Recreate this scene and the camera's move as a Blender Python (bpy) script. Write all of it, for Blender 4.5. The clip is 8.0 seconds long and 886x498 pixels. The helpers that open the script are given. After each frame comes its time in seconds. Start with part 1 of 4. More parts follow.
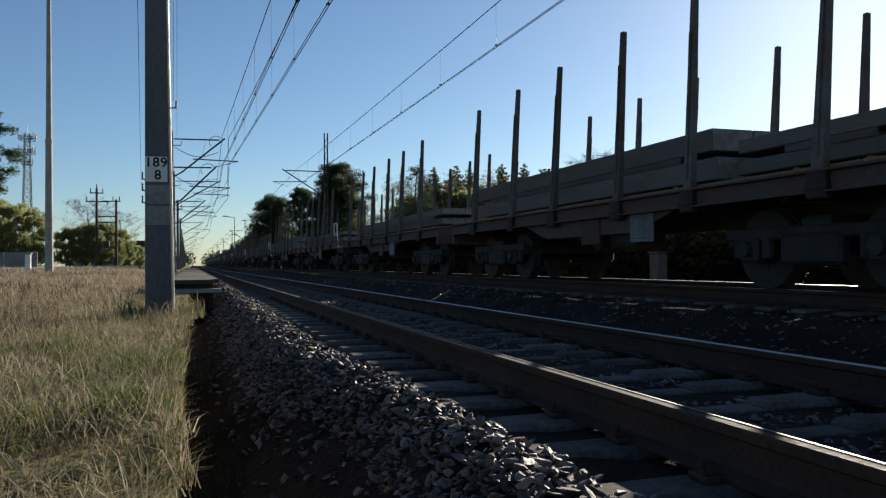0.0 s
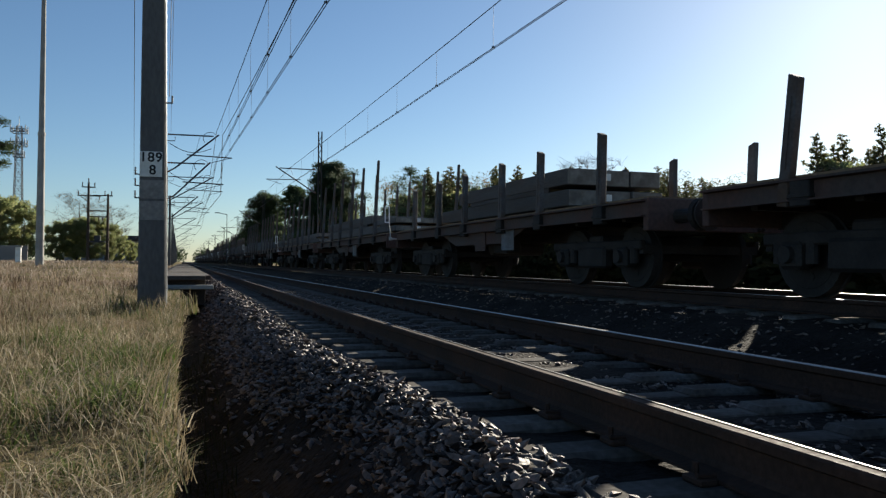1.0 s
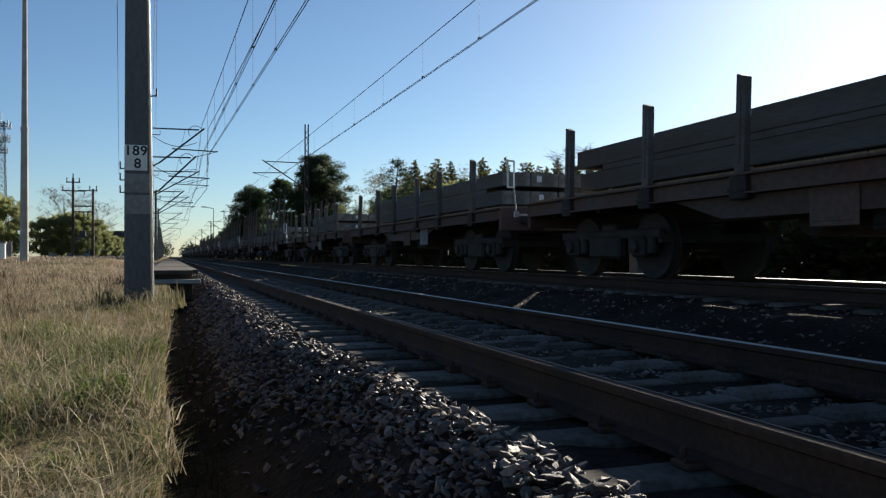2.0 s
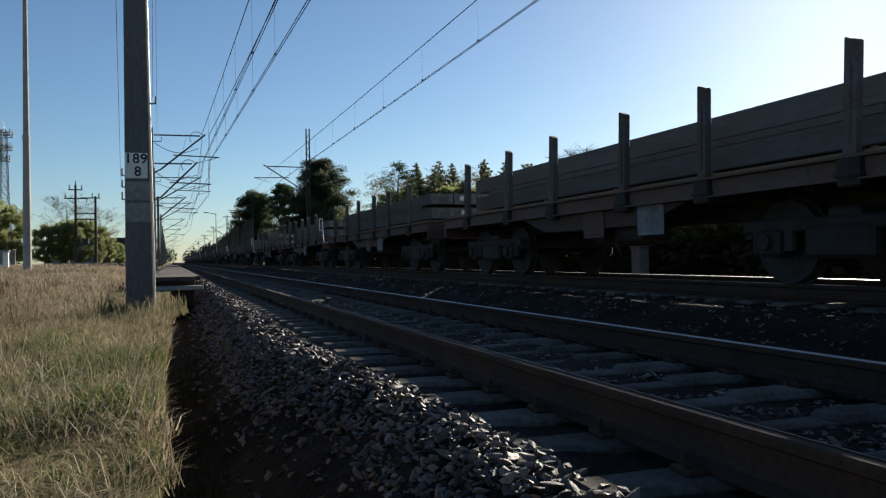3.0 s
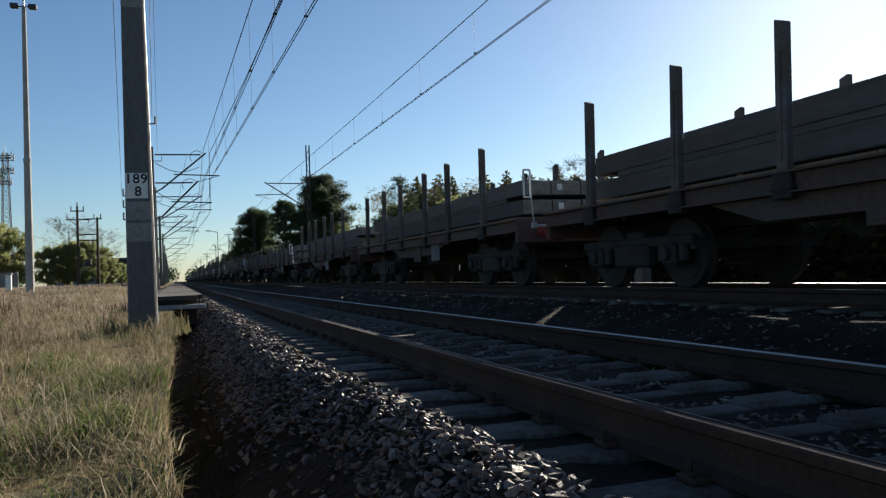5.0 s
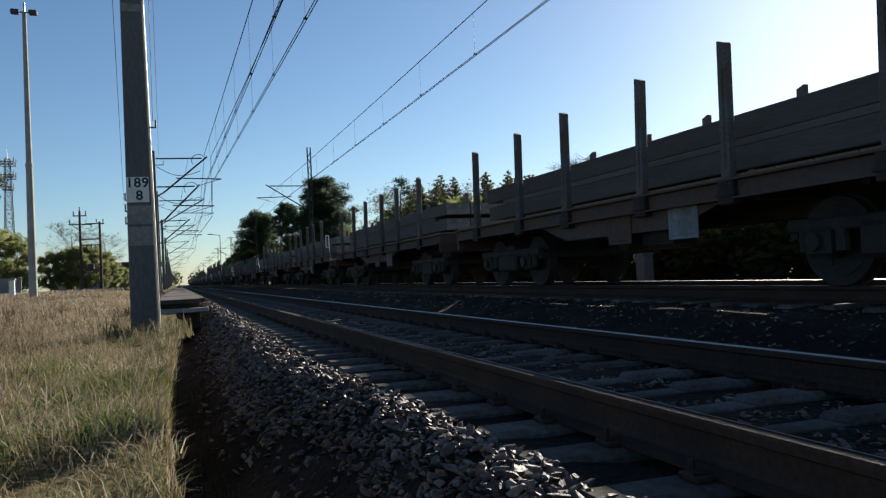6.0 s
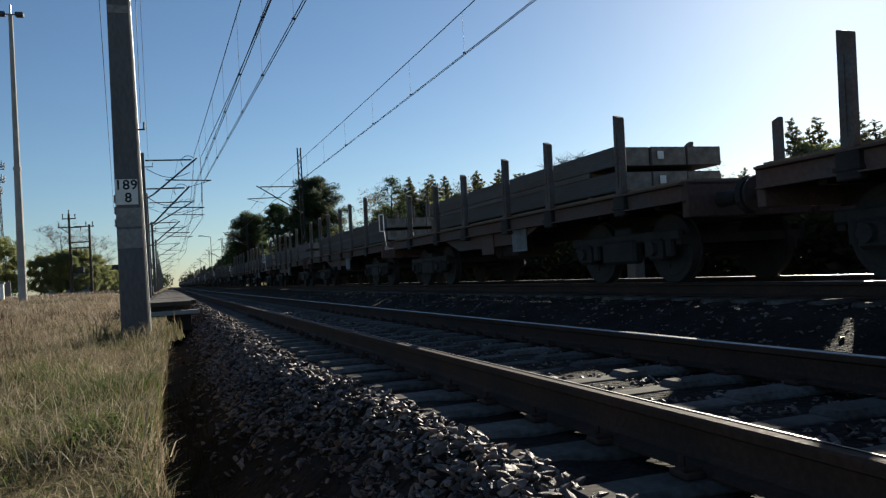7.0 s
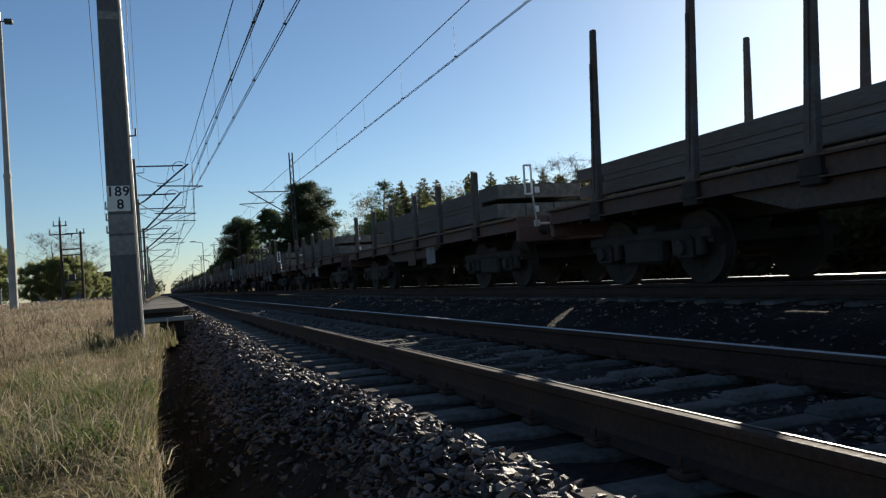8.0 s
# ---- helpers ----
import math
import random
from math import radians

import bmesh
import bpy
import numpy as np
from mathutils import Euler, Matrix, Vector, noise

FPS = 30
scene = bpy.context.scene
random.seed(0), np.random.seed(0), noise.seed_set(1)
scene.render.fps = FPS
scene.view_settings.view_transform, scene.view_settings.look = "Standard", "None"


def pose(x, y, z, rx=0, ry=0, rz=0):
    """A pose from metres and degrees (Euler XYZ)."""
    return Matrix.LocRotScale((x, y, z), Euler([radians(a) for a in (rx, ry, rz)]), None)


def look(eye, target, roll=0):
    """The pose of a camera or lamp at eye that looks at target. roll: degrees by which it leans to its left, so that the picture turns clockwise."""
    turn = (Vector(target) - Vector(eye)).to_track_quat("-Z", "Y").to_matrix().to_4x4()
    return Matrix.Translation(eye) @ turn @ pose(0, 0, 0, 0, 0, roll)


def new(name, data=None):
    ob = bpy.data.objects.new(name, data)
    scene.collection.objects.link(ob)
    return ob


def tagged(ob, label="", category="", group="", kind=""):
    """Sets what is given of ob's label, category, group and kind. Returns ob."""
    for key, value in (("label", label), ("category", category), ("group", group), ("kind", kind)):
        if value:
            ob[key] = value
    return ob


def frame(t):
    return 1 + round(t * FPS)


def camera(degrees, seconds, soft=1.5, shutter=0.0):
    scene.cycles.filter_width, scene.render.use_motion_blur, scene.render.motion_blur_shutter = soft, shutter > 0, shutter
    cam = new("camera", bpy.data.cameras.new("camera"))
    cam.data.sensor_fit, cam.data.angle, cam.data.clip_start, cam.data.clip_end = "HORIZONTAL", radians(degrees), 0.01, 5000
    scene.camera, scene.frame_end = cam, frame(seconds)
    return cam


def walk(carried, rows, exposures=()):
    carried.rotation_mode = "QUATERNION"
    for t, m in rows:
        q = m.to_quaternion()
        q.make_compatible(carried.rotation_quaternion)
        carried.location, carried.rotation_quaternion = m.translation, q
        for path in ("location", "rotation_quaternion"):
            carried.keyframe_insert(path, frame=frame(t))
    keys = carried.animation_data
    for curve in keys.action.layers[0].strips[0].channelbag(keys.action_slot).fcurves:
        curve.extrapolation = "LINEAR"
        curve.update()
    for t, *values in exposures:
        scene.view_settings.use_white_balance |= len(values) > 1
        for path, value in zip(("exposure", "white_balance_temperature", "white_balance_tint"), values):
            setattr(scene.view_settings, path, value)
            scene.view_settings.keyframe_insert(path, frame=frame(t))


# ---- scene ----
# ---------------- camera and its path ----------------
cam = camera(60.0, 8.0, soft=1.3)
EYE = 0.525          # height over the near rails' running surface, which is z = 0
# seconds, yaw, pitch, roll in degrees of the hand-held camera, and its small sway across and up
TURNS = [(0, -18.21, 1.03, -0.60, -0.005, -0.002), (0.5, -18.50, 1.04, -0.34, -0.019, -0.001), (1, -18.79, 1.08, 0.42, -0.031, -0.006), (1.5, -19.46, 0.57, 0.31, -0.038, -0.018), (3, -19.48, 0.67, -0.93, -0.007, 0.0), (3.5, -19.55, 1.02, -1.33, -0.010, 0.016), (4, -19.44, 1.48, -1.51, -0.007, 0.005), (4.5, -19.38, 1.60, -1.94, 0.001, 0.002), (6, -19.18, 1.71, -2.84, 0.014, -0.003), (6.5, -19.19, 1.70, -3.46, 0.037, 0.003), (7, -19.80, 1.62, -3.44, 0.024, -0.001), (7.5, -20.27, 1.64, -3.55, 0.028, 0.004), (8, -20.36, 1.84, -4.02, 0.012, 0.002)]


def held(yaw, pitch, roll, dx, dz):
    return pose(dx, 0, EYE + dz, 0, 0, yaw) @ pose(0, 0, 0, 90 + pitch) @ pose(0, 0, 0, 0, 0, roll)


EXPOSURE, KELVIN, TINT = 1.15, 6360, 6
walk(cam, [(row[0], held(*row[1:])) for row in TURNS], [(t, EXPOSURE + e, KELVIN, TINT) for t, e in ((0, 0), (1, 0), (1.5, 0.12), (3, 0), (3.5, -0.05), (4.5, 0.05), (6, 0.1), (6.5, 0.1), (7, -0.1), (7.5, -0.12), (8, 0))])

# ---------------- light ----------------
SUN_AZ, SUN_EL = 49.0, 19.5       # degrees, clockwise from the track's direction, and up
world = bpy.data.worlds.new("world")
scene.world = world
world.use_nodes = True
wn = world.node_tree.nodes
sky = wn.new("ShaderNodeTexSky")
sky.sky_type = "NISHITA"
sky.sun_disc = False
sky.sun_elevation, sky.sun_rotation = radians(SUN_EL), radians(SUN_AZ)
sky.altitude = 450
sky.air_density, sky.dust_density, sky.ozone_density = 1.0, 0.42, 3.8
wn["Background"].inputs["Strength"].default_value = 0.048
world.node_tree.links.new(sky.outputs[0], wn["Background"].inputs["Color"])
sun = new("sun", bpy.data.lights.new("sun", "SUN"))
sun.data.energy, sun.data.angle, sun.data.color = 5.0, radians(0.5), (1.0, 0.89, 0.74)
sun_way = Vector((math.sin(radians(SUN_AZ)) * math.cos(radians(SUN_EL)), math.cos(radians(SUN_AZ)) * math.cos(radians(SUN_EL)), math.sin(radians(SUN_EL))))
sun.matrix_world = look(sun_way * 60, (0, 0, 0))


# ---------------- materials ----------------
def shader(name, base, rough=0.8, metal=0.0, spread=0.25, fine=60.0, coarse=3.0, bump=0.3, tint=None, random_by="object", random_amount=0.0, spec=0.3, stretch=(1, 1, 1), bump_size=0.01):
    """Two scales of colour noise, a fine bump, and a tint in patches."""
    m = bpy.data.materials.new(name)
    m.use_nodes = True
    n, l = m.node_tree.nodes, m.node_tree.links
    b = n["Principled BSDF"]
    b.inputs["Roughness"].default_value, b.inputs["Metallic"].default_value = rough, metal
    b.inputs["Specular IOR Level"].default_value = spec
    co = n.new("ShaderNodeTexCoord")
    mp = n.new("ShaderNodeMapping")
    mp.inputs["Scale"].default_value = stretch
    l.new(co.outputs["Object"], mp.inputs[0])

    def tex(scale, detail):
        t = n.new("ShaderNodeTexNoise")
        t.inputs["Scale"].default_value, t.inputs["Detail"].default_value = scale, detail
        l.new(mp.outputs[0], t.inputs["Vector"])
        return t
    f, c = tex(fine, 4), tex(coarse, 5)

    def mix(kind, fac, a, bb):
        x = n.new("ShaderNodeMix")
        x.data_type, x.blend_type = "RGBA", kind
        for sock, val in ((x.inputs[0], fac), (x.inputs[6], a), (x.inputs[7], bb)):
            if isinstance(val, (int, float)):
                sock.default_value = val
            elif isinstance(val, tuple):
                sock.default_value = (*val, 1)
            else:
                l.new(val, sock)
        return x.outputs[2]

    def ramp(src, lo, hi, a=0.3, bb=0.7):
        r = n.new("ShaderNodeValToRGB")
        r.color_ramp.elements[0].position, r.color_ramp.elements[1].position = a, bb
        r.color_ramp.elements[0].color, r.color_ramp.elements[1].color = (lo, lo, lo, 1), (hi, hi, hi, 1)
        l.new(src, r.inputs[0])
        return r.outputs[0]
    col = mix("MIX", ramp(c.outputs[0], 0, 1, 0.38, 0.62), base, tint or tuple(v * (1 - spread) for v in base))
    col = mix("MULTIPLY", 1.0, col, ramp(f.outputs[0], 1 - spread, 1 + spread * 0.4))
    if random_amount:
        if random_by == "object":
            o = n.new("ShaderNodeObjectInfo").outputs["Random"]
        else:
            o = n.new("ShaderNodeNewGeometry").outputs["Random Per Island"]
        col = mix("MULTIPLY", 1.0, col, ramp(o, 1 - random_amount, 1 + random_amount * 0.6, 0, 1))
    l.new(col, b.inputs["Base Color"])
    if bump:
        k = n.new("ShaderNodeBump")
        k.inputs["Strength"].default_value, k.inputs["Distance"].default_value = bump, bump_size
        l.new(f.outputs[0], k.inputs["Height"])
        l.new(k.outputs[0], b.inputs["Normal"])
    l.new(ramp(f.outputs[0], max(0, rough - 0.1), min(1, rough + 0.1)), b.inputs["Roughness"])
    return m


def blades(name, colours, clear=0.25, spec=0.15):
    """Thin leaves: a colour for each blade or leaf, with some light through it."""
    m = bpy.data.materials.new(name)
    m.use_nodes = True
    n, l = m.node_tree.nodes, m.node_tree.links
    b = n["Principled BSDF"]
    b.inputs["Roughness"].default_value, b.inputs["Specular IOR Level"].default_value = 0.75, spec
    g = n.new("ShaderNodeNewGeometry")
    r = n.new("ShaderNodeValToRGB")
    while len(r.color_ramp.elements) < len(colours):
        r.color_ramp.elements.new(0.5)
    for i, (e, c) in enumerate(zip(r.color_ramp.elements, colours)):
        e.position, e.color = i / (len(colours) - 1), (*c, 1)
    co = n.new("ShaderNodeTexCoord")
    t = n.new("ShaderNodeTexNoise")
    t.inputs["Scale"].default_value, t.inputs["Detail"].default_value = 1.1, 3
    l.new(co.outputs["Object"], t.inputs["Vector"])
    a = n.new("ShaderNodeMath")
    a.operation = "MULTIPLY_ADD"
    a.inputs[1].default_value = 1.5
    a.inputs[2].default_value = -0.75
    l.new(t.outputs[0], a.inputs[0])
    s = n.new("ShaderNodeMath")
    s.operation = "ADD"
    l.new(a.outputs[0], s.inputs[0])
    l.new(g.outputs["Random Per Island"], s.inputs[1])
    l.new(s.outputs[0], r.inputs[0])
    l.new(r.outputs[0], b.inputs["Base Color"])
    tr = n.new("ShaderNodeBsdfTranslucent")
    l.new(r.outputs[0], tr.inputs[0])
    mx = n.new("ShaderNodeMixShader")
    mx.inputs[0].default_value = clear
    l.new(b.outputs[0], mx.inputs[1])
    l.new(tr.outputs[0], mx.inputs[2])
    l.new(mx.outputs[0], n["Material Output"].inputs[0])
    return m


STONE = shader("ballast_stone", (0.145, 0.112, 0.096), 0.6, spread=0.55, fine=45, coarse=2, bump=0.6, random_by="island", random_amount=0.9, tint=(0.16, 0.115, 0.09), spec=0.3)
PEBBLE = shader("ballast_stone_single", (0.145, 0.112, 0.096), 0.6, spread=0.55, fine=45, coarse=2, bump=0.6, random_amount=0.85, spec=0.3)
# much darker than the stones: shade on slope and between stones is coloured in
SHADED_BED = shader("ballast_bed", (0.038, 0.030, 0.025), 0.95, spread=0.55, fine=22, coarse=1.2, bump=1.0, bump_size=0.05, spec=0.08)
SOIL = shader("soil", (0.17, 0.12, 0.07), 0.95, spread=0.45, fine=14, coarse=0.35, bump=0.8, tint=(0.12, 0.11, 0.045), bump_size=0.04, spec=0.05)
CONCRETE = shader("concrete", (0.34, 0.325, 0.30), 0.85, spread=0.22, fine=35, coarse=1.6, bump=0.25, random_amount=0.1)
MASTC = shader("mast_concrete", (0.13, 0.128, 0.127), 0.88, spread=0.25, fine=28, coarse=1.1, bump=0.35, stretch=(1, 1, 0.35))
SLEEPERC = shader("sleeper_concrete", (0.135, 0.125, 0.115), 0.9, spread=0.4, fine=30, coarse=4.0, bump=0.4, random_amount=0.3, tint=(0.085, 0.07, 0.058), spec=0.08)
RUST = shader("rusty_steel", (0.062, 0.036, 0.026), 0.85, 0.0, spread=0.4, fine=40, coarse=2.5, bump=0.35, tint=(0.042, 0.028, 0.022), spec=0.15)
PALEPANEL = shader("pale_panel_paint", (0.19, 0.205, 0.225), 0.7, spread=0.3, fine=18, coarse=2.5, bump=0.1, random_amount=0.35, tint=(0.12, 0.115, 0.11))
DULLSHINE = shader("dulled_steel", (0.17, 0.165, 0.16), 0.45, 1.0, spread=0.25, fine=50, coarse=3, bump=0.05, stretch=(4, 0.2, 1))
SHINE = shader("polished_steel", (0.36, 0.355, 0.35), 0.48, 1.0, spread=0.15, fine=50, coarse=3, bump=0.05, stretch=(4, 0.2, 1))
WAGON = shader("wagon_brown_paint", (0.105, 0.058, 0.047), 0.75, spread=0.35, fine=18, coarse=0.9, bump=0.15, random_amount=0.3, tint=(0.085, 0.068, 0.062))
IRON = shader("bogie_iron", (0.045, 0.040, 0.037), 0.75, 0.2, spread=0.4, fine=25, coarse=2, bump=0.3)
RED = shader("red_paint", (0.30, 0.045, 0.035), 0.6, spread=0.3, fine=20, coarse=2, bump=0.1)
STAKE = shader("stake_steel", (0.125, 0.12, 0.12), 0.7, 0.1, spread=0.35, fine=30, coarse=2, bump=0.2, random_amount=0.25, tint=(0.10, 0.065, 0.045))
PACK = shader("grey_pack", (0.112, 0.11, 0.108), 0.85, spread=0.3, fine=20, coarse=1.2, bump=0.3, random_amount=0.3, stretch=(1, 0.25, 3), tint=(0.10, 0.085, 0.075))
ENDGRAIN = shader("pack_ends", (0.26, 0.24, 0.21), 0.85, spread=0.22, fine=14, coarse=4, bump=0.3, random_amount=0.12, tint=(0.15, 0.13, 0.11))
DUNNAGE = shader("spacer_wood", (0.26, 0.18, 0.11), 0.85, spread=0.35, fine=20, coarse=2, bump=0.3)
GALV = shader("galvanised_steel", (0.42, 0.43, 0.44), 0.5, 0.6, spread=0.2, fine=25, coarse=1.5, bump=0.1)
DARKSTEEL = shader("dark_fittings", (0.07, 0.075, 0.085), 0.6, 0.4, spread=0.3, fine=30, coarse=2, bump=0.1)
WIRE = shader("copper_wire", (0.05, 0.048, 0.05), 0.6, 0.5, spread=0.2, bump=0)
TARWOOD = shader("tarred_wood", (0.075, 0.055, 0.042), 0.85, spread=0.4, fine=20, coarse=1.5, bump=0.4, stretch=(1, 1, 0.2))
WHITE = shader("white_enamel", (0.78, 0.78, 0.76), 0.5, spread=0.1, fine=20, coarse=4, bump=0.03, tint=(0.66, 0.65, 0.6))
BLACK = shader("black_enamel", (0.02, 0.02, 0.022), 0.5, spread=0.2, bump=0)
FADED = shader("faded_paint", (0.27, 0.26, 0.245), 0.85, spread=0.25, fine=22, coarse=5, bump=0.15, tint=(0.215, 0.205, 0.195))
PORCELAIN = shader("brown_porcelain", (0.12, 0.06, 0.04), 0.3, spread=0.2, bump=0)
BARK = shader("pine_bark", (0.16, 0.09, 0.055), 0.9, spread=0.45, fine=12, coarse=1.5, bump=0.7, stretch=(1, 1, 0.3))
GREYBARK = shader("grey_bark", (0.16, 0.145, 0.125), 0.9, spread=0.4, fine=14, coarse=1.5, bump=0.5, stretch=(1, 1, 0.3))
ROOF = shader("roof_felt", (0.06, 0.058, 0.06), 0.8, spread=0.3, fine=8, coarse=0.6, bump=0.2)
PLASTER = shader("plaster", (0.26, 0.25, 0.235), 0.9, spread=0.2, fine=10, coarse=0.5, bump=0.2)
NEEDLES = blades("pine_needles", [(0.03, 0.05, 0.026), (0.045, 0.07, 0.032), (0.065, 0.09, 0.038), (0.09, 0.11, 0.048)], 0.42)
SPRING = blades("spring_leaves", [(0.19, 0.23, 0.095), (0.23, 0.265, 0.115), (0.28, 0.29, 0.13), (0.31, 0.28, 0.14)], 0.6)
# near black: shade under the train and in the dip is coloured in
SHADED_LEAVES = blades("shaded_leaves", [(0.022, 0.026, 0.012), (0.034, 0.038, 0.017), (0.045, 0.04, 0.02)], 0.03, 0.0)
YOUNGPINE = blades("young_pine_needles", [(0.05, 0.066, 0.03), (0.09, 0.10, 0.045), (0.14, 0.13, 0.06), (0.19, 0.16, 0.075)], 0.5)
PATHC = shader("platform_slab", (0.078, 0.062, 0.052), 0.9, spread=0.3, fine=30, coarse=1.5, bump=0.3, random_amount=0.15)
AUTUMN = blades("brown_leaves", [(0.15, 0.075, 0.03), (0.22, 0.11, 0.04), (0.26, 0.15, 0.06)], 0.3)
GRASS = blades("dry_grass", [(0.066, 0.092, 0.028), (0.115, 0.122, 0.05), (0.155, 0.124, 0.066), (0.225, 0.175, 0.105), (0.31, 0.25, 0.16), (0.50, 0.43, 0.31)], 0.3)
MEADOW = blades("brown_meadow_grass", [(0.19, 0.145, 0.10), (0.28, 0.215, 0.16), (0.35, 0.275, 0.215), (0.45, 0.37, 0.29)], 0.3)
STRAW = blades("pale_straw", [(0.20, 0.16, 0.10), (0.29, 0.24, 0.16), (0.42, 0.36, 0.26)], 0.3)
DRYWEED = blades("dead_weed", [(0.06, 0.042, 0.03), (0.10, 0.07, 0.045), (0.16, 0.10, 0.06)], 0.2)
WEED = blades("green_weed", [(0.06, 0.095, 0.022), (0.095, 0.13, 0.035), (0.145, 0.165, 0.06)], 0.45)


# ---------------- mesh helpers ----------------
def finish(bm, name, material, smooth=False):
    me = bpy.data.meshes.new(name)
    bm.to_mesh(me)
    bm.free()
    for x in material if isinstance(material, (list, tuple)) else [material]:
        me.materials.append(x)
    if smooth:
        me.polygons.foreach_set("use_smooth", [True] * len(me.polygons))
    return me


def part(name, bm, material, parent=None, label="", smooth=False):
    ob = new(name, bm if isinstance(bm, bpy.types.Mesh) else finish(bm, name, material, smooth))
    ob.parent = parent
    if label:
        ob["label"] = label
    return ob


def thing(name, label, category, group="", kind=""):
    return tagged(new(name), label, category, group, kind)


def box(bm, x0, y0, z0, x1, y1, z1, bevel=0.0, m=None):
    made = bmesh.ops.create_cube(bm, size=1.0)["verts"]
    bmesh.ops.transform(bm, matrix=Matrix.LocRotScale(((x0 + x1) / 2, (y0 + y1) / 2, (z0 + z1) / 2), None, (x1 - x0, y1 - y0, z1 - z0)), verts=made)
    if bevel:
        es = list({e for v in made for e in v.link_edges})
        r = bmesh.ops.bevel(bm, geom=es, offset=bevel, segments=1, affect="EDGES")
        made = list({v for f in r["faces"] for v in f.verts} | {v for v in made if v.is_valid})
    if m is not None:
        bmesh.ops.transform(bm, matrix=m, verts=made)
    return made


def rod(bm, a, b, r0, r1=None, sides=8):
    a, b = Vector(a), Vector(b)
    d = b - a
    m = Matrix.Translation((a + b) / 2) @ d.to_track_quat("Z", "Y").to_matrix().to_4x4()
    return bmesh.ops.create_cone(bm, cap_ends=True, segments=sides, radius1=r0, radius2=r0 if r1 is None else r1, depth=d.length, matrix=m)["verts"]


def quads(name, verts, faces, material, parent=None, label=""):
    me = bpy.data.meshes.new(name)
    me.from_pydata(verts, [], faces)
    me.materials.append(material)
    ob = new(name, me)
    ob.parent = parent
    if label:
        ob["label"] = label
    return ob


# ---------------- ground, ballast, tracks ----------------
C1, C2, LIFT = 2.41, 7.20, 0.18   # centre lines, and how much higher the second track lies
FAR = 1400.0


def steps(a, b, first, grow):
    out, y, s = [a], a, first
    while y < b:
        y += s
        s *= grow
        out.append(min(y, b))
    return out


def meadow(x, y):
    """Height of the grassy ground beside the track."""
    rise = 0.012 * min(max(y - 12, 0), 45) * min(max((-0.5 - x) / 3, 0), 1)
    return -0.13 + rise + 0.05 * noise.noise(Vector((x * 0.7, y * 0.7, 1))) * min(1, max(0, -x * 2)) + 0.02 * noise.noise(Vector((x * 3, y * 3, 5)))


def lay_ground():
    xs = [-FAR, -500, -200, -90, -45, -25, -15, -10, -7, -5, -3.6, -2.6, -1.9, -1.4, -1.0, -0.7, -0.45, -0.25, -0.12, -0.05, -0.22, 0.2, 0.5, 2, 5, 9.6, 10.6, 12, 14, 17, 22, 30, 45, 90, 200, 500, FAR]
    ys = [-FAR, -300, -80, -30, -12, -6] + steps(-3, FAR, 0.25, 1.05)
    v, f = [], []
    for y in ys:
        for x in xs:
            if x <= -0.05 and x != -0.22:
                z = meadow(x, y)
            elif x < 10:
                z = -0.95
            else:
                z = -0.28 + 0.08 * noise.noise(Vector((x * 0.3, y * 0.3, 2)))
            v.append((x, y, z))
    k = len(xs)
    for j in range(len(ys) - 1):
        for i in range(k - 1):
            a = j * k + i
            f.append((a, a + 1, a + k + 1, a + k))
    tagged(quads("ground", v, f, SOIL), "brown earth with dry grass beside the railway", "ground", kind="structure")


CREST = [(-50, 1.10), (3.5, 1.10), (5.2, 1.01), (6.4, 0.93), (8, 0.91), (14, 1.0), (3000, 1.0)]     # along the track: where the shoulder is highest


def blend(rows, u):
    for (u0, v0), (u1, v1) in zip(rows, rows[1:]):
        if u <= u1:
            return v0 + (v1 - v0) * (u - u0) / (u1 - u0)
    return rows[-1][1]


SHOULDER = [(-1.3, -0.88), (-0.9, -0.82), (-0.72, -0.73), (-0.1, -0.215), (0, -0.18), (0.1, -0.195), (0.25, -0.215)]     # across, from the crest
TRACKBED = [(1.0, -0.215), (3.3, -0.215), (3.9, -0.225), (4.6, -0.25), (5.2, -0.06), (5.7, -0.03), (8.8, -0.03), (9.2, -0.10), (10.2, -0.40), (11, -0.46)]


def bed_height(x, y):
    """Top of the ballast across both tracks."""
    c = blend(CREST, y)
    return blend(SHOULDER, x - c) if x < c + 0.25 else blend(TRACKBED, x)


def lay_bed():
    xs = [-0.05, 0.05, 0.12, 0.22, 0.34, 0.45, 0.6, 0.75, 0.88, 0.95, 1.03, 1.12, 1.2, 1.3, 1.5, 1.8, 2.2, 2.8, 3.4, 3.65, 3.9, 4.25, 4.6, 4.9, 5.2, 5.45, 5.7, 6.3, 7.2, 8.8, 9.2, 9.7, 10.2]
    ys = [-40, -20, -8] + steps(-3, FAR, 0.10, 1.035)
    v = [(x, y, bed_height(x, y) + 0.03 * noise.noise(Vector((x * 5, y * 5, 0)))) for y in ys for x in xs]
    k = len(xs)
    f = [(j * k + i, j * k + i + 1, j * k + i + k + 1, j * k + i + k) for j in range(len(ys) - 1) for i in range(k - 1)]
    return tagged(quads("ballast_bed", v, f, SHADED_BED), "crushed stone ballast under two railway tracks, shade put into its colour", "ballast", kind="structure")


RAIL = [(-0.075, -0.172), (0.075, -0.172), (0.075, -0.160), (0.020, -0.146), (0.009, -0.125), (0.009, -0.052), (0.034, -0.040), (0.036, -0.013), (0.030, -0.004), (-0.030, -0.004), (-0.036, -0.013), (-0.034, -0.040), (-0.009, -0.052), (-0.009, -0.125), (-0.020, -0.146), (-0.075, -0.160)]


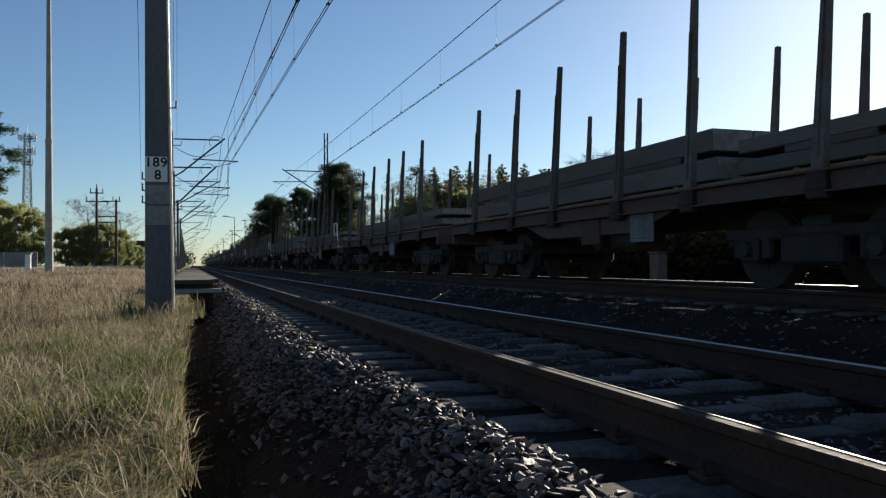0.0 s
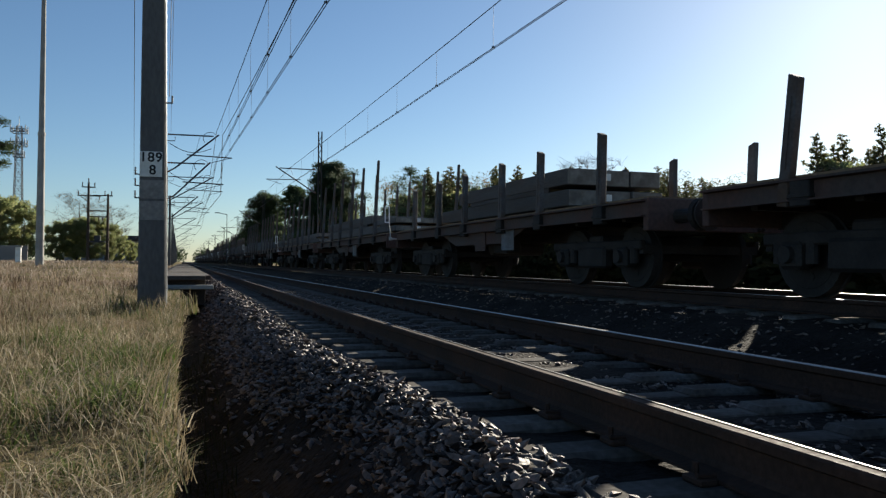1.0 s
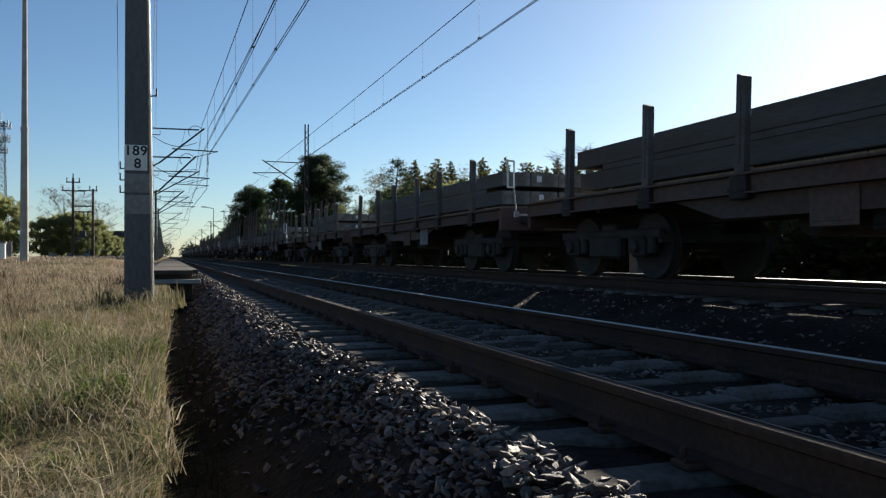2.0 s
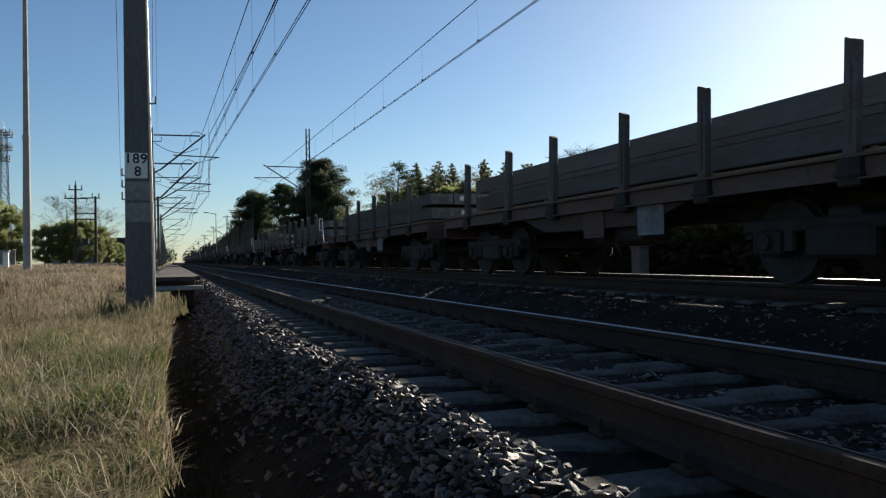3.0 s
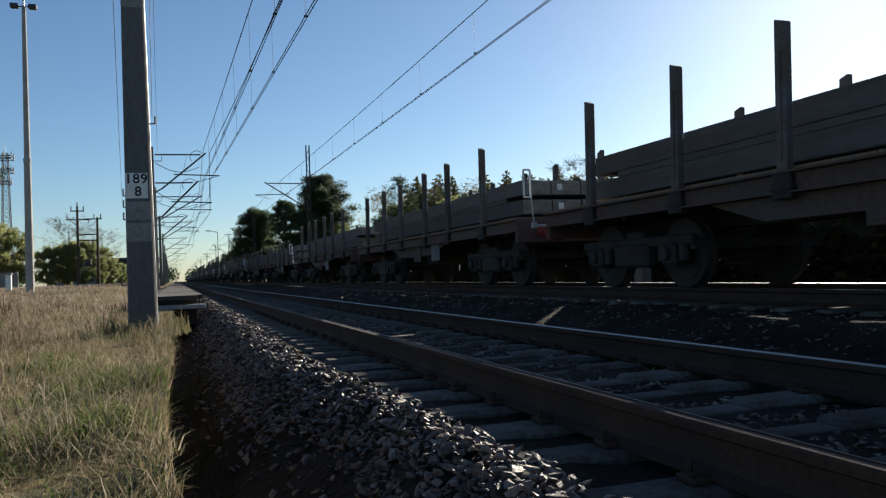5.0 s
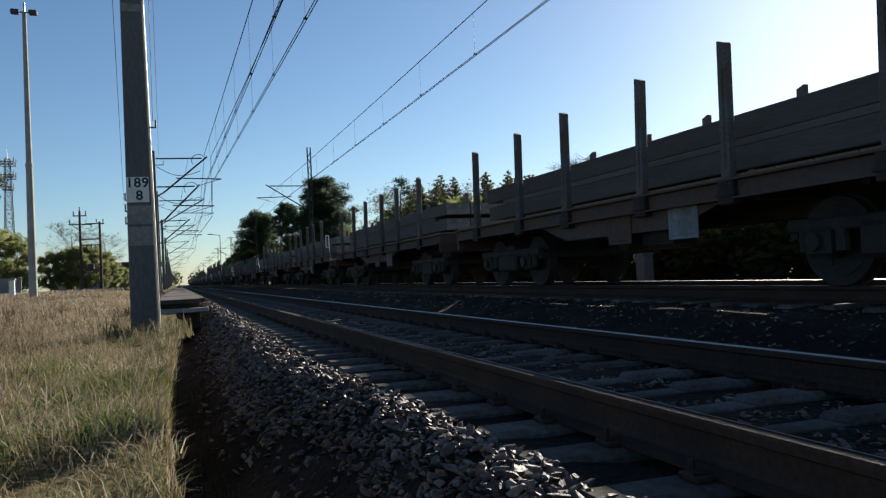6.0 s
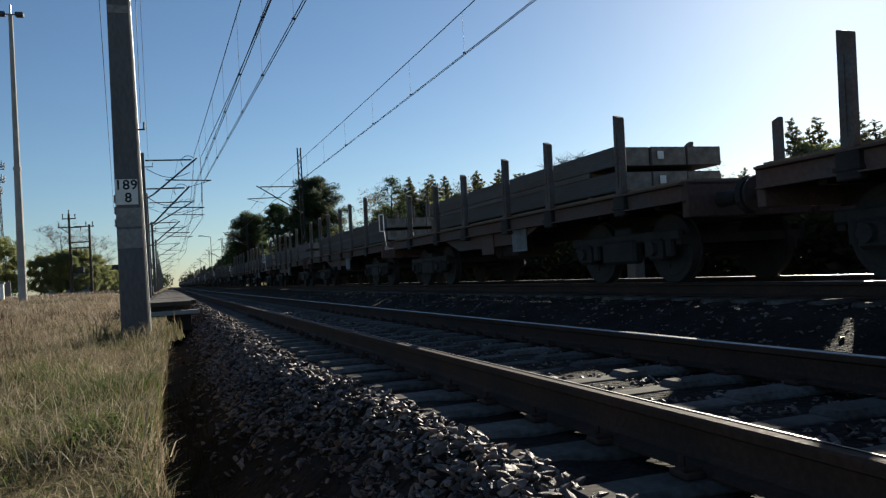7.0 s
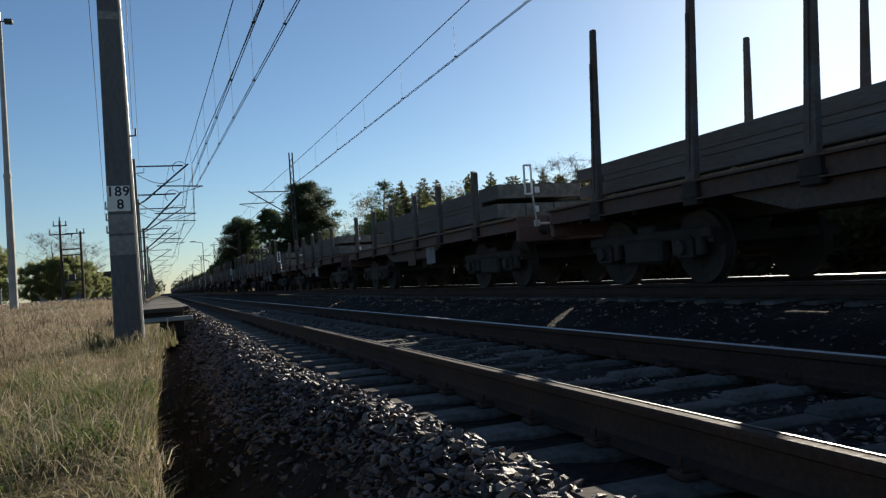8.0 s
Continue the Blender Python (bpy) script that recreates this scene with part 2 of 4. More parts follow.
def lay_rail(x, z, label, gauge, busy=False, bright=False):
    root = thing("rail", label, "rail", "rails of the two tracks", "structure")
    ys = [-40, -10, 0, 4, 10, 20, 40, 80, 200, 700]
    k = len(RAIL)
    v = [(x + a, y, z + b) for y in ys for a, b in RAIL]
    f = [(j * k + i, j * k + (i + 1) % k, (j + 1) * k + (i + 1) % k, (j + 1) * k + i) for j in range(len(ys) - 1) for i in range(k)]
    quads("rail_body", v, f, RUST, root)
    top = [(-0.0335, -0.0072), (-0.0308, -0.0032), (-0.026, -0.0020), (-0.020, -0.0010), (-0.014, -0.0004)]     # from the rounded gauge corner inwards
    if gauge > 0:
        top = [(-a, b) for a, b in reversed(top)]
    if busy:
        top = [(-0.0308, -0.0032), (-0.018, -0.0008), (0.0, 0.0), (0.018, -0.0008), (0.0308, -0.0032)]
    v = [(x + a, y, z + b) for y in ys for a, b in top]
    f = [(j * 5 + i, j * 5 + i + 1, j * 5 + i + 6, j * 5 + i + 5) for j in range(len(ys) - 1) for i in range(4)]
    quads("running_surface", v, f, SHINE if bright else DULLSHINE, root, "worn bright steel running surface")


def sleeper_mesh():
    bm = bmesh.new()
    for s in (-1, 1):
        box(bm, s * 0.75 - 0.5, -0.105, -0.19, s * 0.75 + 0.5, 0.105, 0, 0.025)
    box(bm, -0.3, -0.09, -0.19, 0.3, 0.09, -0.03, 0.015)
    return finish(bm, "sleeper", SLEEPERC)


def clip_mesh():
    bm = bmesh.new()
    for s in (-1, 1):
        box(bm, s * 0.105 - 0.035, -0.05, 0, s * 0.105 + 0.035, 0.05, 0.025, 0.006)
        rod(bm, (s * 0.10, 0.03, 0.02), (s * 0.10, 0.03, 0.06), 0.013, 0.011, 6)
        rod(bm, (s * 0.07, -0.03, 0.028), (s * 0.14, -0.03, 0.035), 0.009, 0.009, 6)
    return finish(bm, "rail_clip", RUST)


def lay_sleepers():
    sl, cl = sleeper_mesh(), clip_mesh()
    rng = random.Random(4)
    for c, z, label, n in ((C1, 0, "grey concrete sleepers of the empty near track", 230), (C2, LIFT, "grey concrete sleepers under the train", 70)):
        bed = thing("sleepers", label, "sleeper", kind="structure")
        for i in range(n):
            y = 0.42 + (i - (4 if c == C1 else -3)) * 0.545 + rng.uniform(-0.015, 0.015)
            ob = part("sleeper", sl, None, bed)
            ob.matrix_basis = pose(c + rng.uniform(-0.015, 0.015), y, z - 0.176, rng.uniform(-1, 1), 0, rng.uniform(-0.8, 0.8))
            if c == C1 and i < 34:
                for s in (-1, 1):
                    k = part("rail_clip", cl, None, ob)
                    k.matrix_basis = pose(s * 0.7525, 0, 0.0)


# ---------------- train ----------------
SPEED, LENGTH, FIRST = 18.15, 13.77, 17.62     # m/s; wagon over buffers; coupling ahead of wagon 0 at the start
WHEEL = 0.46


def stake_mesh(kind):
    """A stake on its pocket, foot at the deck's edge. kind: tall (tapered), post (straight), short."""
    bm = bmesh.new()
    top = {"tall": 2.42, "post": 1.52, "short": 1.06, "low": 0.55}[kind]
    w0, w1 = (0.085, 0.035) if kind == "tall" else (0.075, 0.072)
    vs = box(bm, -0.05, -w0, -0.28, 0.05, w0, top, 0.012)
    for v in vs:
        if v.co.z > top / 2:
            v.co.y = (w1 if v.co.y > 0 else -w1) * (abs(v.co.y) / w0)
            if kind != "tall":
                v.co.z += 0.35 * v.co.y
            else:
                v.co.x *= 0.75
    if kind != "low":
        box(bm, -0.062, -0.02, 0.1, -0.05, 0.02, top * 0.8, 0.003)
    return finish(bm, "stake_" + kind, STAKE)


DECK_BOARDS = 24


def build_wagon_meshes():
    out = {}
    h = LENGTH / 2 - 0.62
    bm = bmesh.new()                                     # sole bar: a channel with stiffeners
    prof = [(0, 0.99), (-0.10, 0.99), (-0.10, 1.008), (-0.028, 1.015), (-0.028, 1.185), (-0.10, 1.195), (-0.10, 1.22), (0, 1.22)]
    ends = [[bm.verts.new((x, y, z)) for x, z in prof] for y in (-h, h)]
    for n in range(8):
        bm.faces.new((ends[0][n], ends[0][(n + 1) % 8], ends[1][(n + 1) % 8], ends[1][n]))
    bm.faces.new(ends[0])
    bm.faces.new(ends[1])
    bmesh.ops.recalc_face_normals(bm, faces=bm.faces)
    out["solebar"] = finish(bm, "solebar", WAGON)
    bm = bmesh.new()                                     # fish-belly web below it
    vs = box(bm, -0.02, -2.3, 0.74, 0.0, 2.3, 0.988)
    for v in vs:
        if v.co.z < 0.8:
            v.co.y *= 0.62
    out["belly_web"] = finish(bm, "belly_web", WAGON)
    bm = bmesh.new()
    box(bm, -1.36, -0.06, 0.80, 1.36, 0.06, 1.24, 0.012)
    box(bm, -1.36, -0.10, 1.18, 1.36, 0.06, 1.22, 0.006)
    out["headstock"] = finish(bm, "headstock", WAGON)
    bm = bmesh.new()
    box(bm, -0.03, -h, 0.78, 0.03, h, 1.2)
    out["centre_sill"] = finish(bm, "centre_sill", IRON)
    bm = bmesh.new()
    box(bm, -1.25, -0.05, 0.95, 1.25, 0.05, 1.2)
    out["cross_beam"] = finish(bm, "cross_beam", IRON)
    bm = bmesh.new()
    w = h / DECK_BOARDS
    box(bm, -1.30, -w + 0.006, 1.22, 1.30, w - 0.006, 1.265)
    out["deck_board"] = finish(bm, "deck_board", DUNNAGE)
    bm = bmesh.new()                                     # buffer
    rod(bm, (0, 0, 0), (0, 0.36, 0), 0.10, 0.085, 12)
    rod(bm, (0, 0.36, 0), (0, 0.56, 0), 0.06, 0.06, 10)
    rod(bm, (0, 0.54, 0), (0, 0.60, 0), 0.22, 0.20, 16)
    out["buffer"] = finish(bm, "buffer", IRON)
    out["red_buffer"] = out["buffer"].copy()
    out["red_buffer"].materials[0] = RED
    bm = bmesh.new()                                     # draw hook and screw coupling
    rod(bm, (0, 0, 0), (0, 0.45, 0.02), 0.05, 0.04)
    rod(bm, (0, 0.42, 0.03), (0, 0.66, -0.18), 0.03)
    rod(bm, (-0.05, 0.40, 0.0), (0.05, 0.40, 0.1), 0.035)
    out["coupling"] = finish(bm, "coupling", IRON)
    bm = bmesh.new()                                     # stake pocket
    box(bm, -0.09, -0.13, 0.93, 0.02, 0.13, 1.2, 0.015)
    box(bm, -0.10, -0.15, 1.02, -0.02, 0.15, 1.06, 0.005)
    out["stake_pocket"] = finish(bm, "stake_pocket", IRON)
    bm = bmesh.new()                                     # bogie frame: two pressed sides, bolster, springs, axle boxes
    for s in (-1, 1):
        x = s * 1.0
        vs = box(bm, x - 0.05, -1.35, 0.42, x + 0.05, 1.35, 0.70, 0.02)
        for v in vs:
            if v.co.z < 0.5 and abs(v.co.y) > 1.2:
                v.co.z += 0.14
        box(bm, x - 0.09, -0.42, 0.28, x + 0.09, 0.42, 0.62, 0.04)
        for a in (-0.9, 0.9):
            box(bm, x - 0.11, a - 0.15, 0.30, x + 0.11, a + 0.15, 0.60, 0.04)
            rod(bm, (x - s * 0.02, a, 0.46), (x + s * 0.17, a, 0.46), 0.11, 0.09, 12)
            for d in (-0.23, 0.23):
                rod(bm, (x, a + d, 0.36), (x, a + d, 0.60), 0.07, 0.07, 10)
    box(bm, -1.0, -0.2, 0.50, 1.0, 0.2, 0.80, 0.03)
    for a in (-1.3, 1.3):
        box(bm, -1.0, a - 0.05, 0.5, 1.0, a + 0.05, 0.62)
    out["bogie_frame"] = finish(bm, "bogie_frame", IRON)
    bm = bmesh.new()                                     # wheelset about its own axle
    rod(bm, (-1.05, 0, 0), (1.05, 0, 0), 0.075, 0.075, 12)
    for s in (-1, 1):
        rod(bm, (s * 0.69, 0, 0), (s * 0.72, 0, 0), 0.488, 0.488, 32)
        rod(bm, (s * 0.72, 0, 0), (s * 0.825, 0, 0), 0.462, 0.458, 32)
        rod(bm, (s * 0.826, 0, 0), (s * 0.832, 0, 0), 0.37, 0.36, 28)
        rod(bm, (s * 0.65, 0, 0), (s * 0.87, 0, 0), 0.13, 0.13, 16)
        for k in range(4):
            c, d = math.cos(k * math.pi / 2), math.sin(k * math.pi / 2)
            rod(bm, (s * 0.826, 0.24 * c, 0.24 * d), (s * 0.842, 0.24 * c, 0.24 * d), 0.045, 0.045, 8)
    out["wheelset"] = finish(bm, "wheelset", IRON)
    bm = bmesh.new()                                     # pale panel hung below the side beam
    box(bm, -0.02, -0.29, 0.60, 0.0, 0.29, 1.0, 0.008)
    box(bm, -0.03, -0.24, 0.65, -0.02, 0.24, 0.68, 0.003)
    out["side_panel"] = finish(bm, "side_panel", PALEPANEL)
    out["brown_panel"] = out["side_panel"].copy()
    out["brown_panel"].materials[0] = WAGON
    bm = bmesh.new()
    rod(bm, (-0.7, 0, 0.72), (0.5, 0, 0.72), 0.19, 0.19, 16)
    out["air_tank"] = finish(bm, "air_tank", IRON)
    bm = bmesh.new()
    box(bm, -0.16, -0.34, 0.55, 0.16, 0.34, 0.98, 0.02)
    box(bm, -0.175, -0.30, 0.60, -0.16, 0.30, 0.92, 0.01)
    out["brake_box"] = finish(bm, "brake_box", IRON)
    bm = bmesh.new()
    box(bm, -0.008, -0.11, -0.075, 0.0, 0.11, 0.075, 0.003)
    for i in range(3):
        box(bm, -0.0115, -0.085, -0.05 + i * 0.04, -0.008, 0.085 - 0.04 * (i % 2), -0.03 + i * 0.04)
    me = finish(bm, "data_plate", [FADED, BLACK])
    for p in me.polygons:
        p.material_index = 1 if p.center.x < -0.0085 and abs(p.center.y) < 0.1 and p.index > 20 else 0
    out["data_plate"] = me
    bm = bmesh.new()                                     # white grab hoop on a bent post at a wagon's end
    w, z0, z1 = 0.06, 1.52, 1.98
    for a, b in (((-w, z0), (w, z0)), ((w, z0), (w, z1)), ((w, z1), (-w, z1)), ((-w, z1), (-w, z0))):
        rod(bm, (a[0], 0, a[1]), (b[0], 0, b[1]), 0.017, 0.017, 6)
    out["grab_hoop"] = finish(bm, "grab_hoop", WHITE)
    bm = bmesh.new()
    rod(bm, (w, 0, z0), (w + 0.05, 0, 1.02), 0.015, 0.015, 6)
    rod(bm, (w + 0.05, 0, 1.04), (w + 0.40, 0, 1.04), 0.022, 0.022, 6)
    box(bm, w + 0.0, -0.02, 1.0, w + 0.09, 0.02, 1.1, 0.006)
    out["hoop_post"] = finish(bm, "hoop_post", GALV)
    for k in ("tall", "post", "short", "low"):
        out[k] = stake_mesh(k)
    return out


STAKES_AT = [4.84, 2.78, 1.03, -1.04, -2.72, -4.78]
PANELS_AT = [-0.15, -1.58]
STAKE_SHIFT = {1: -0.33, 2: -0.1, 5: -0.38, 6: 0.05, 8: 0.22, 9: -0.17, 10: 0.28, 11: 0.03}   # stakes set off their usual pockets
WHEELSETS, TRAIN = [], []        # what is keyed at the end: (object, offset along the axle's bogie), (object, s)


def wagon(parts, k, kind, label):
    root = thing("flat_wagon", label, "railway wagon", "wagons of the train")
    e = LENGTH / 2 - 0.62
    for s in (-1, 1):
        a = part("solebar", parts["solebar"], None, root, "rust-brown painted steel side beam")
        a.matrix_basis = pose(s * 1.33, 0, 0) @ Matrix.Diagonal((-s, 1, 1, 1)) if s > 0 else pose(-1.33, 0, 0) @ Matrix.Diagonal((1, 1, 1, 1))
        if s < 0:
            a = part("belly_web", parts["belly_web"], None, root)
            a.matrix_basis = pose(-1.28, 0, 0)
        b = part("headstock", parts["headstock"], None, root)
        b.matrix_basis = pose(0, s * e, 0, 0, 0, 0 if s > 0 else 180)
        for w in (-1, 1):
            c = part("buffer", parts["red_buffer" if k in (4, 6) else "buffer"], None, root, "red painted" if k in (4, 6) else "")
            c.matrix_basis = pose(w * 0.875, s * e, 1.0, 0, 0, 0 if s > 0 else 180)
        c = part("coupling", parts["coupling"], None, root)
        c.matrix_basis = pose(0, s * e, 0.98, 0, 0, 0 if s > 0 else 180)
    for x in (-0.25, 0.25):
        part("centre_sill", parts["centre_sill"], None, root).matrix_basis = pose(x, 0, 0)
    h = LENGTH / 2 - 0.62
    for i in range(9):
        part("cross_beam", parts["cross_beam"], None, root).matrix_basis = pose(0, -h + 0.7 + i * (2 * h - 1.4) / 8, 0)
    for i in range(DECK_BOARDS):
        part("deck_board", parts["deck_board"], None, root).matrix_basis = pose(0, -h + (2 * i + 1) * h / DECK_BOARDS, 0)
    t = part("air_tank", parts["air_tank"], None, root)
    t.matrix_basis = pose(0, 0.72, 0)
    t = part("brake_box", parts["brake_box"], None, root)
    t.matrix_basis = pose(-0.95, -0.72, 0)
    for y in (5.6, -3.9):
        t = part("data_plate", parts["data_plate"], None, root, "small white data plate")
        t.matrix_basis = pose(-1.331, y, 1.09)
    for y in PANELS_AT:
        pale = y < -1
        t = part("side_panel", parts["side_panel" if pale else "brown_panel"], None, root, "pale blue-grey metal panel" if pale else "")
        t.matrix_basis = pose(-1.305, y, 0)
    rng = random.Random(k * 7 + 5)
    for y in [v + STAKE_SHIFT.get(k, 0) for v in STAKES_AT]:
        for s in (-1, 1):
            p = part("stake_pocket", parts["stake_pocket"], None, root)
            p.matrix_basis = pose(s * 1.34, y, 0, 0, 0, 0 if s < 0 else 180)
            st = part("stake", parts[kind], None, root)
            bent = k == 2 and s < 0 and y > 4
            st.matrix_basis = pose(s * 1.36, y + (0.22 if bent else 0), 1.22, (6.5 if bent else rng.uniform(1.0, 2.8)) * -s, rng.uniform(-0.5, 0.5) - s * (2.4 if kind == "tall" else 0.3), 0 if s < 0 else 180)
    for s in (-1, 1):
        bg = new("bogie")
        bg.parent = root
        bg.matrix_basis = pose(0, s * 4.32, 0)
        part("bogie_frame", parts["bogie_frame"], None, bg)
        for a in (-0.9, 0.9):
            ws = part("wheelset", parts["wheelset"], None, bg)
            ws.matrix_basis = pose(0, a, WHEEL)
            if -2 <= k <= 12:
                WHEELSETS.append((ws, a))
    if k % 2:
        t = part("grab_hoop", parts["grab_hoop"], None, root, "white painted grab hoop")
        t.matrix_basis = pose(-1.60, e + 0.22, 0)
        t = part("hoop_post", parts["hoop_post"], None, root)
        t.matrix_basis = pose(-1.60, e + 0.22, 0)
    TRAIN.append((root, FIRST - LENGTH * (k + 0.5)))
    root.matrix_basis = pose(C2, TRAIN[-1][1], LIFT)


def slab_mesh(length, thick, width):
    bm = bmesh.new()
    box(bm, -width / 2, -length / 2, 0, width / 2, length / 2, thick, 0.012)
    me = finish(bm, "slab", [PACK, ENDGRAIN])
    for p in me.polygons:
        p.material_index = 1 if abs(p.normal.y) > 0.9 else 0
    return me


def load(s, length, layers, thick, label, seed, ahead=0.0, short=0.0, width=1.9):
    """Flat packs laid three abreast in layers, with wooden spacers between the layers."""
    rng = random.Random(seed)
    root = thing("stacked_load", label, "load", "loads of the train")
    bm = bmesh.new()
    box(bm, -width / 2 + 0.045, -0.05, 0, width / 2 - 0.045, 0.05, 0.085, 0.005)
    beam = finish(bm, "spacer", DUNNAGE)
    n, z = max(2, round(length / 2.4)), 0.0
    for i in range(layers):
        long = length + (ahead - short if i == 0 else 0)
        me = slab_mesh(long, thick, width / 3 - 0.008)
        for j in range(n):
            p = part("spacer", beam, None, root, "wooden spacer beam")
            p.matrix_basis = pose(0, -length / 2 + 0.9 + j * (length - 1.8) / (n - 1) + rng.uniform(-0.05, 0.05), z)
        if i:
            bm = bmesh.new()
            box(bm, -0.02, -length / 2 + 0.75, 0.002, 0.02, length / 2 - 0.75, 0.083, 0.004)
            batten = finish(bm, "side_batten", PACK)
            for edge in (-1, 1):
                p = part("side_batten", batten, None, root)
                p.matrix_basis = pose(edge * (width / 2 - 0.02), 0, z)
        z += 0.085
        slip = rng.uniform(-0.07, 0.07)
        for j in range(3):
            p = part("pack", me, None, root)
            p.matrix_basis = pose((j - 1) * width / 3, slip + ((ahead + short) / 2 if i == 0 else 0) + rng.uniform(-0.03, 0.03), z + rng.uniform(0, 0.004))
        tag = bmesh.new()                                # white tag on the rear end
        box(tag, -0.055, -0.004, -0.06, 0.055, 0.0, 0.06, 0.002)
        p = part("tag", tag, WHITE, root, "small white paper tag")
        p.matrix_basis = pose(-0.14 + rng.uniform(-0.05, 0.05), slip - length / 2 + (short if i == 0 else 0) - 0.04, z + thick * 0.55)
        z += thick
    TRAIN.append((root, s))
    root.matrix_basis = pose(C2, s, LIFT + 1.265)


# wagon number, kind of stake, loads: (front, rear) measured from the coupling ahead, layers, thickness
MAKEUP = {
    0: ("tall", [(1.2, 9.6, 2, 0.285), (10.0, 12.7, 2, 0.17)]),
    1: ("short", [(4.75, 10.2, 2, 0.285, 1.4)]),
    2: ("short", [(2.7, 12.3, 2, 0.285)]),
    3: ("short", [(1.6, 12.2, 2, 0.285)]),
    4: ("short", [(1.5, 12.4, 2, 0.285)]),
    5: ("post", [(1.3, 13.2, 2, 0.285, 0.0, 0.42)]),
    6: ("post", [(1.3, 12.6, 2, 0.285)]),
    7: ("post", [(1.4, 12.5, 2, 0.285)]),
    8: ("post", [(1.5, 12.4, 2, 0.285)]),
    9: ("short", [(2.7, 11.1, 2, 0.285)]),
    10: ("short", [(2.6, 11.5, 2, 0.285)]),
    11: ("tall", [(0.82, 12.6, 2, 0.188)]),
    12: ("tall", [(1.2, 12.6, 2, 0.285)]),
}


def build_train():
    parts = build_wagon_meshes()
    rng = random.Random(11)
    names = {"tall": "brown four-axle flat wagon with tall tapered steel stakes", "post": "brown four-axle flat wagon with straight steel stakes", "short": "brown four-axle flat wagon with short stakes over its load"}
    for k in range(-24, 13):
        if k in MAKEUP:
            kind, loads = MAKEUP[k]
        else:
            kind = "tall" if k > -4 else rng.choice(["tall", "post", "short", "post"])
            loads = [(1.4, 12.4, 2, 0.285 if k < -2 else 0.17)]
        wagon(parts, k, kind, names[kind])
        for i, (a, b, n, th, *ahead) in enumerate(loads):
            load(FIRST - LENGTH * k - (a + b) / 2, b - a, n, th, "stack of long dull grey packs on wooden spacers", k * 10 + i, *ahead)


# ---------------- overhead line ----------------
def wire(bm, pts, r):
    for a, b in zip(pts, pts[1:]):
        rod(bm, a, b, r, r, 5)


def span(bm, x0, y0, z0, x1, y1, z1, sag, r, n=8):
    pts = []
    for i in range(n + 1):
        u = i / n
        pts.append((x0 + (x1 - x0) * u, y0 + (y1 - y0) * u, z0 + (z1 - z0) * u - 4 * sag * u * (1 - u)))
    wire(bm, pts, r)
    return pts


LEFT_Y = [-32, 10.5, 40, 60, 86, 118, 155, 200, 250, 310, 380, 460]
RIGHT_Y = [-52, 0, 53, 100, 148, 196, 250, 310, 380, 460]


def string_line(c, ys, z_contact, z_top, stagger, sag, label, droppers_to=110, pulled=()):
    """Carrier wire, two contact wires and droppers over one track."""
    root = thing("catenary_wire", label, "overhead wire")
    carrier, contact = bmesh.new(), bmesh.new()
    for i, (a, b) in enumerate(zip(ys, ys[1:])):
        sa, sb = (stagger if i % 2 else -stagger), (-stagger if i % 2 else stagger)
        sa += dict(pulled).get(a, 0)
        sb += dict(pulled).get(b, 0)
        top = span(carrier, c + sa, a, z_top, c + sb, b, z_top, sag, 0.013, 10)
        for d in (-0.025, 0.025):
            span(contact, c + sa + d, a, z_contact, c + sb + d, b, z_contact, 0.03, 0.010, 6)
        if b < droppers_to:
            n = max(5, round((b - a) / 4.5))
            for j in range(1, n):
                u = j / n
                x, y = c + sa + (sb - sa) * u, a + (b - a) * u
                drop = bmesh.new()
                rod(drop, (x, y, z_contact - 0.12 * u * (1 - u)), (x, y, z_top - 4 * sag * u * (1 - u)), 0.004, 0.004, 4)
                box(drop, x - 0.035, y - 0.02, z_contact - 0.01, x + 0.035, y + 0.02, z_contact + 0.025)
                part("dropper", drop, WIRE, root)
    part("carrier_wire", carrier, WIRE, root)
    part("contact_wire", contact, WIRE, root)


def cable(bm, pts, r, sides=6):
    """One unbroken round cable through the points."""
    rings = []
    for i, p in enumerate(pts):
        d = (pts[min(i + 1, len(pts) - 1)] - pts[max(i - 1, 0)]).normalized()
        u = d.orthogonal().normalized() if i == 0 else (u - d * u.dot(d)).normalized()
        w = d.cross(u)
        rings.append([bm.verts.new(p + (u * math.cos(k * math.tau / sides) + w * math.sin(k * math.tau / sides)) * r) for k in range(sides)])
    for a, b in zip(rings, rings[1:]):
        for k in range(sides):
            bm.faces.new((a[k], a[(k + 1) % sides], b[(k + 1) % sides], b[k]))


def insulator(bm, a, b, r=0.06, n=5):
    a, b = Vector(a), Vector(b)
    rod(bm, a, b, r * 0.45, r * 0.45, 6)
    for i in range(n):
        u = (i + 0.5) / n
        p, d = a.lerp(b, u), (b - a).normalized() * 0.012
        rod(bm, p - d, p + d, r, r * 0.8, 8)


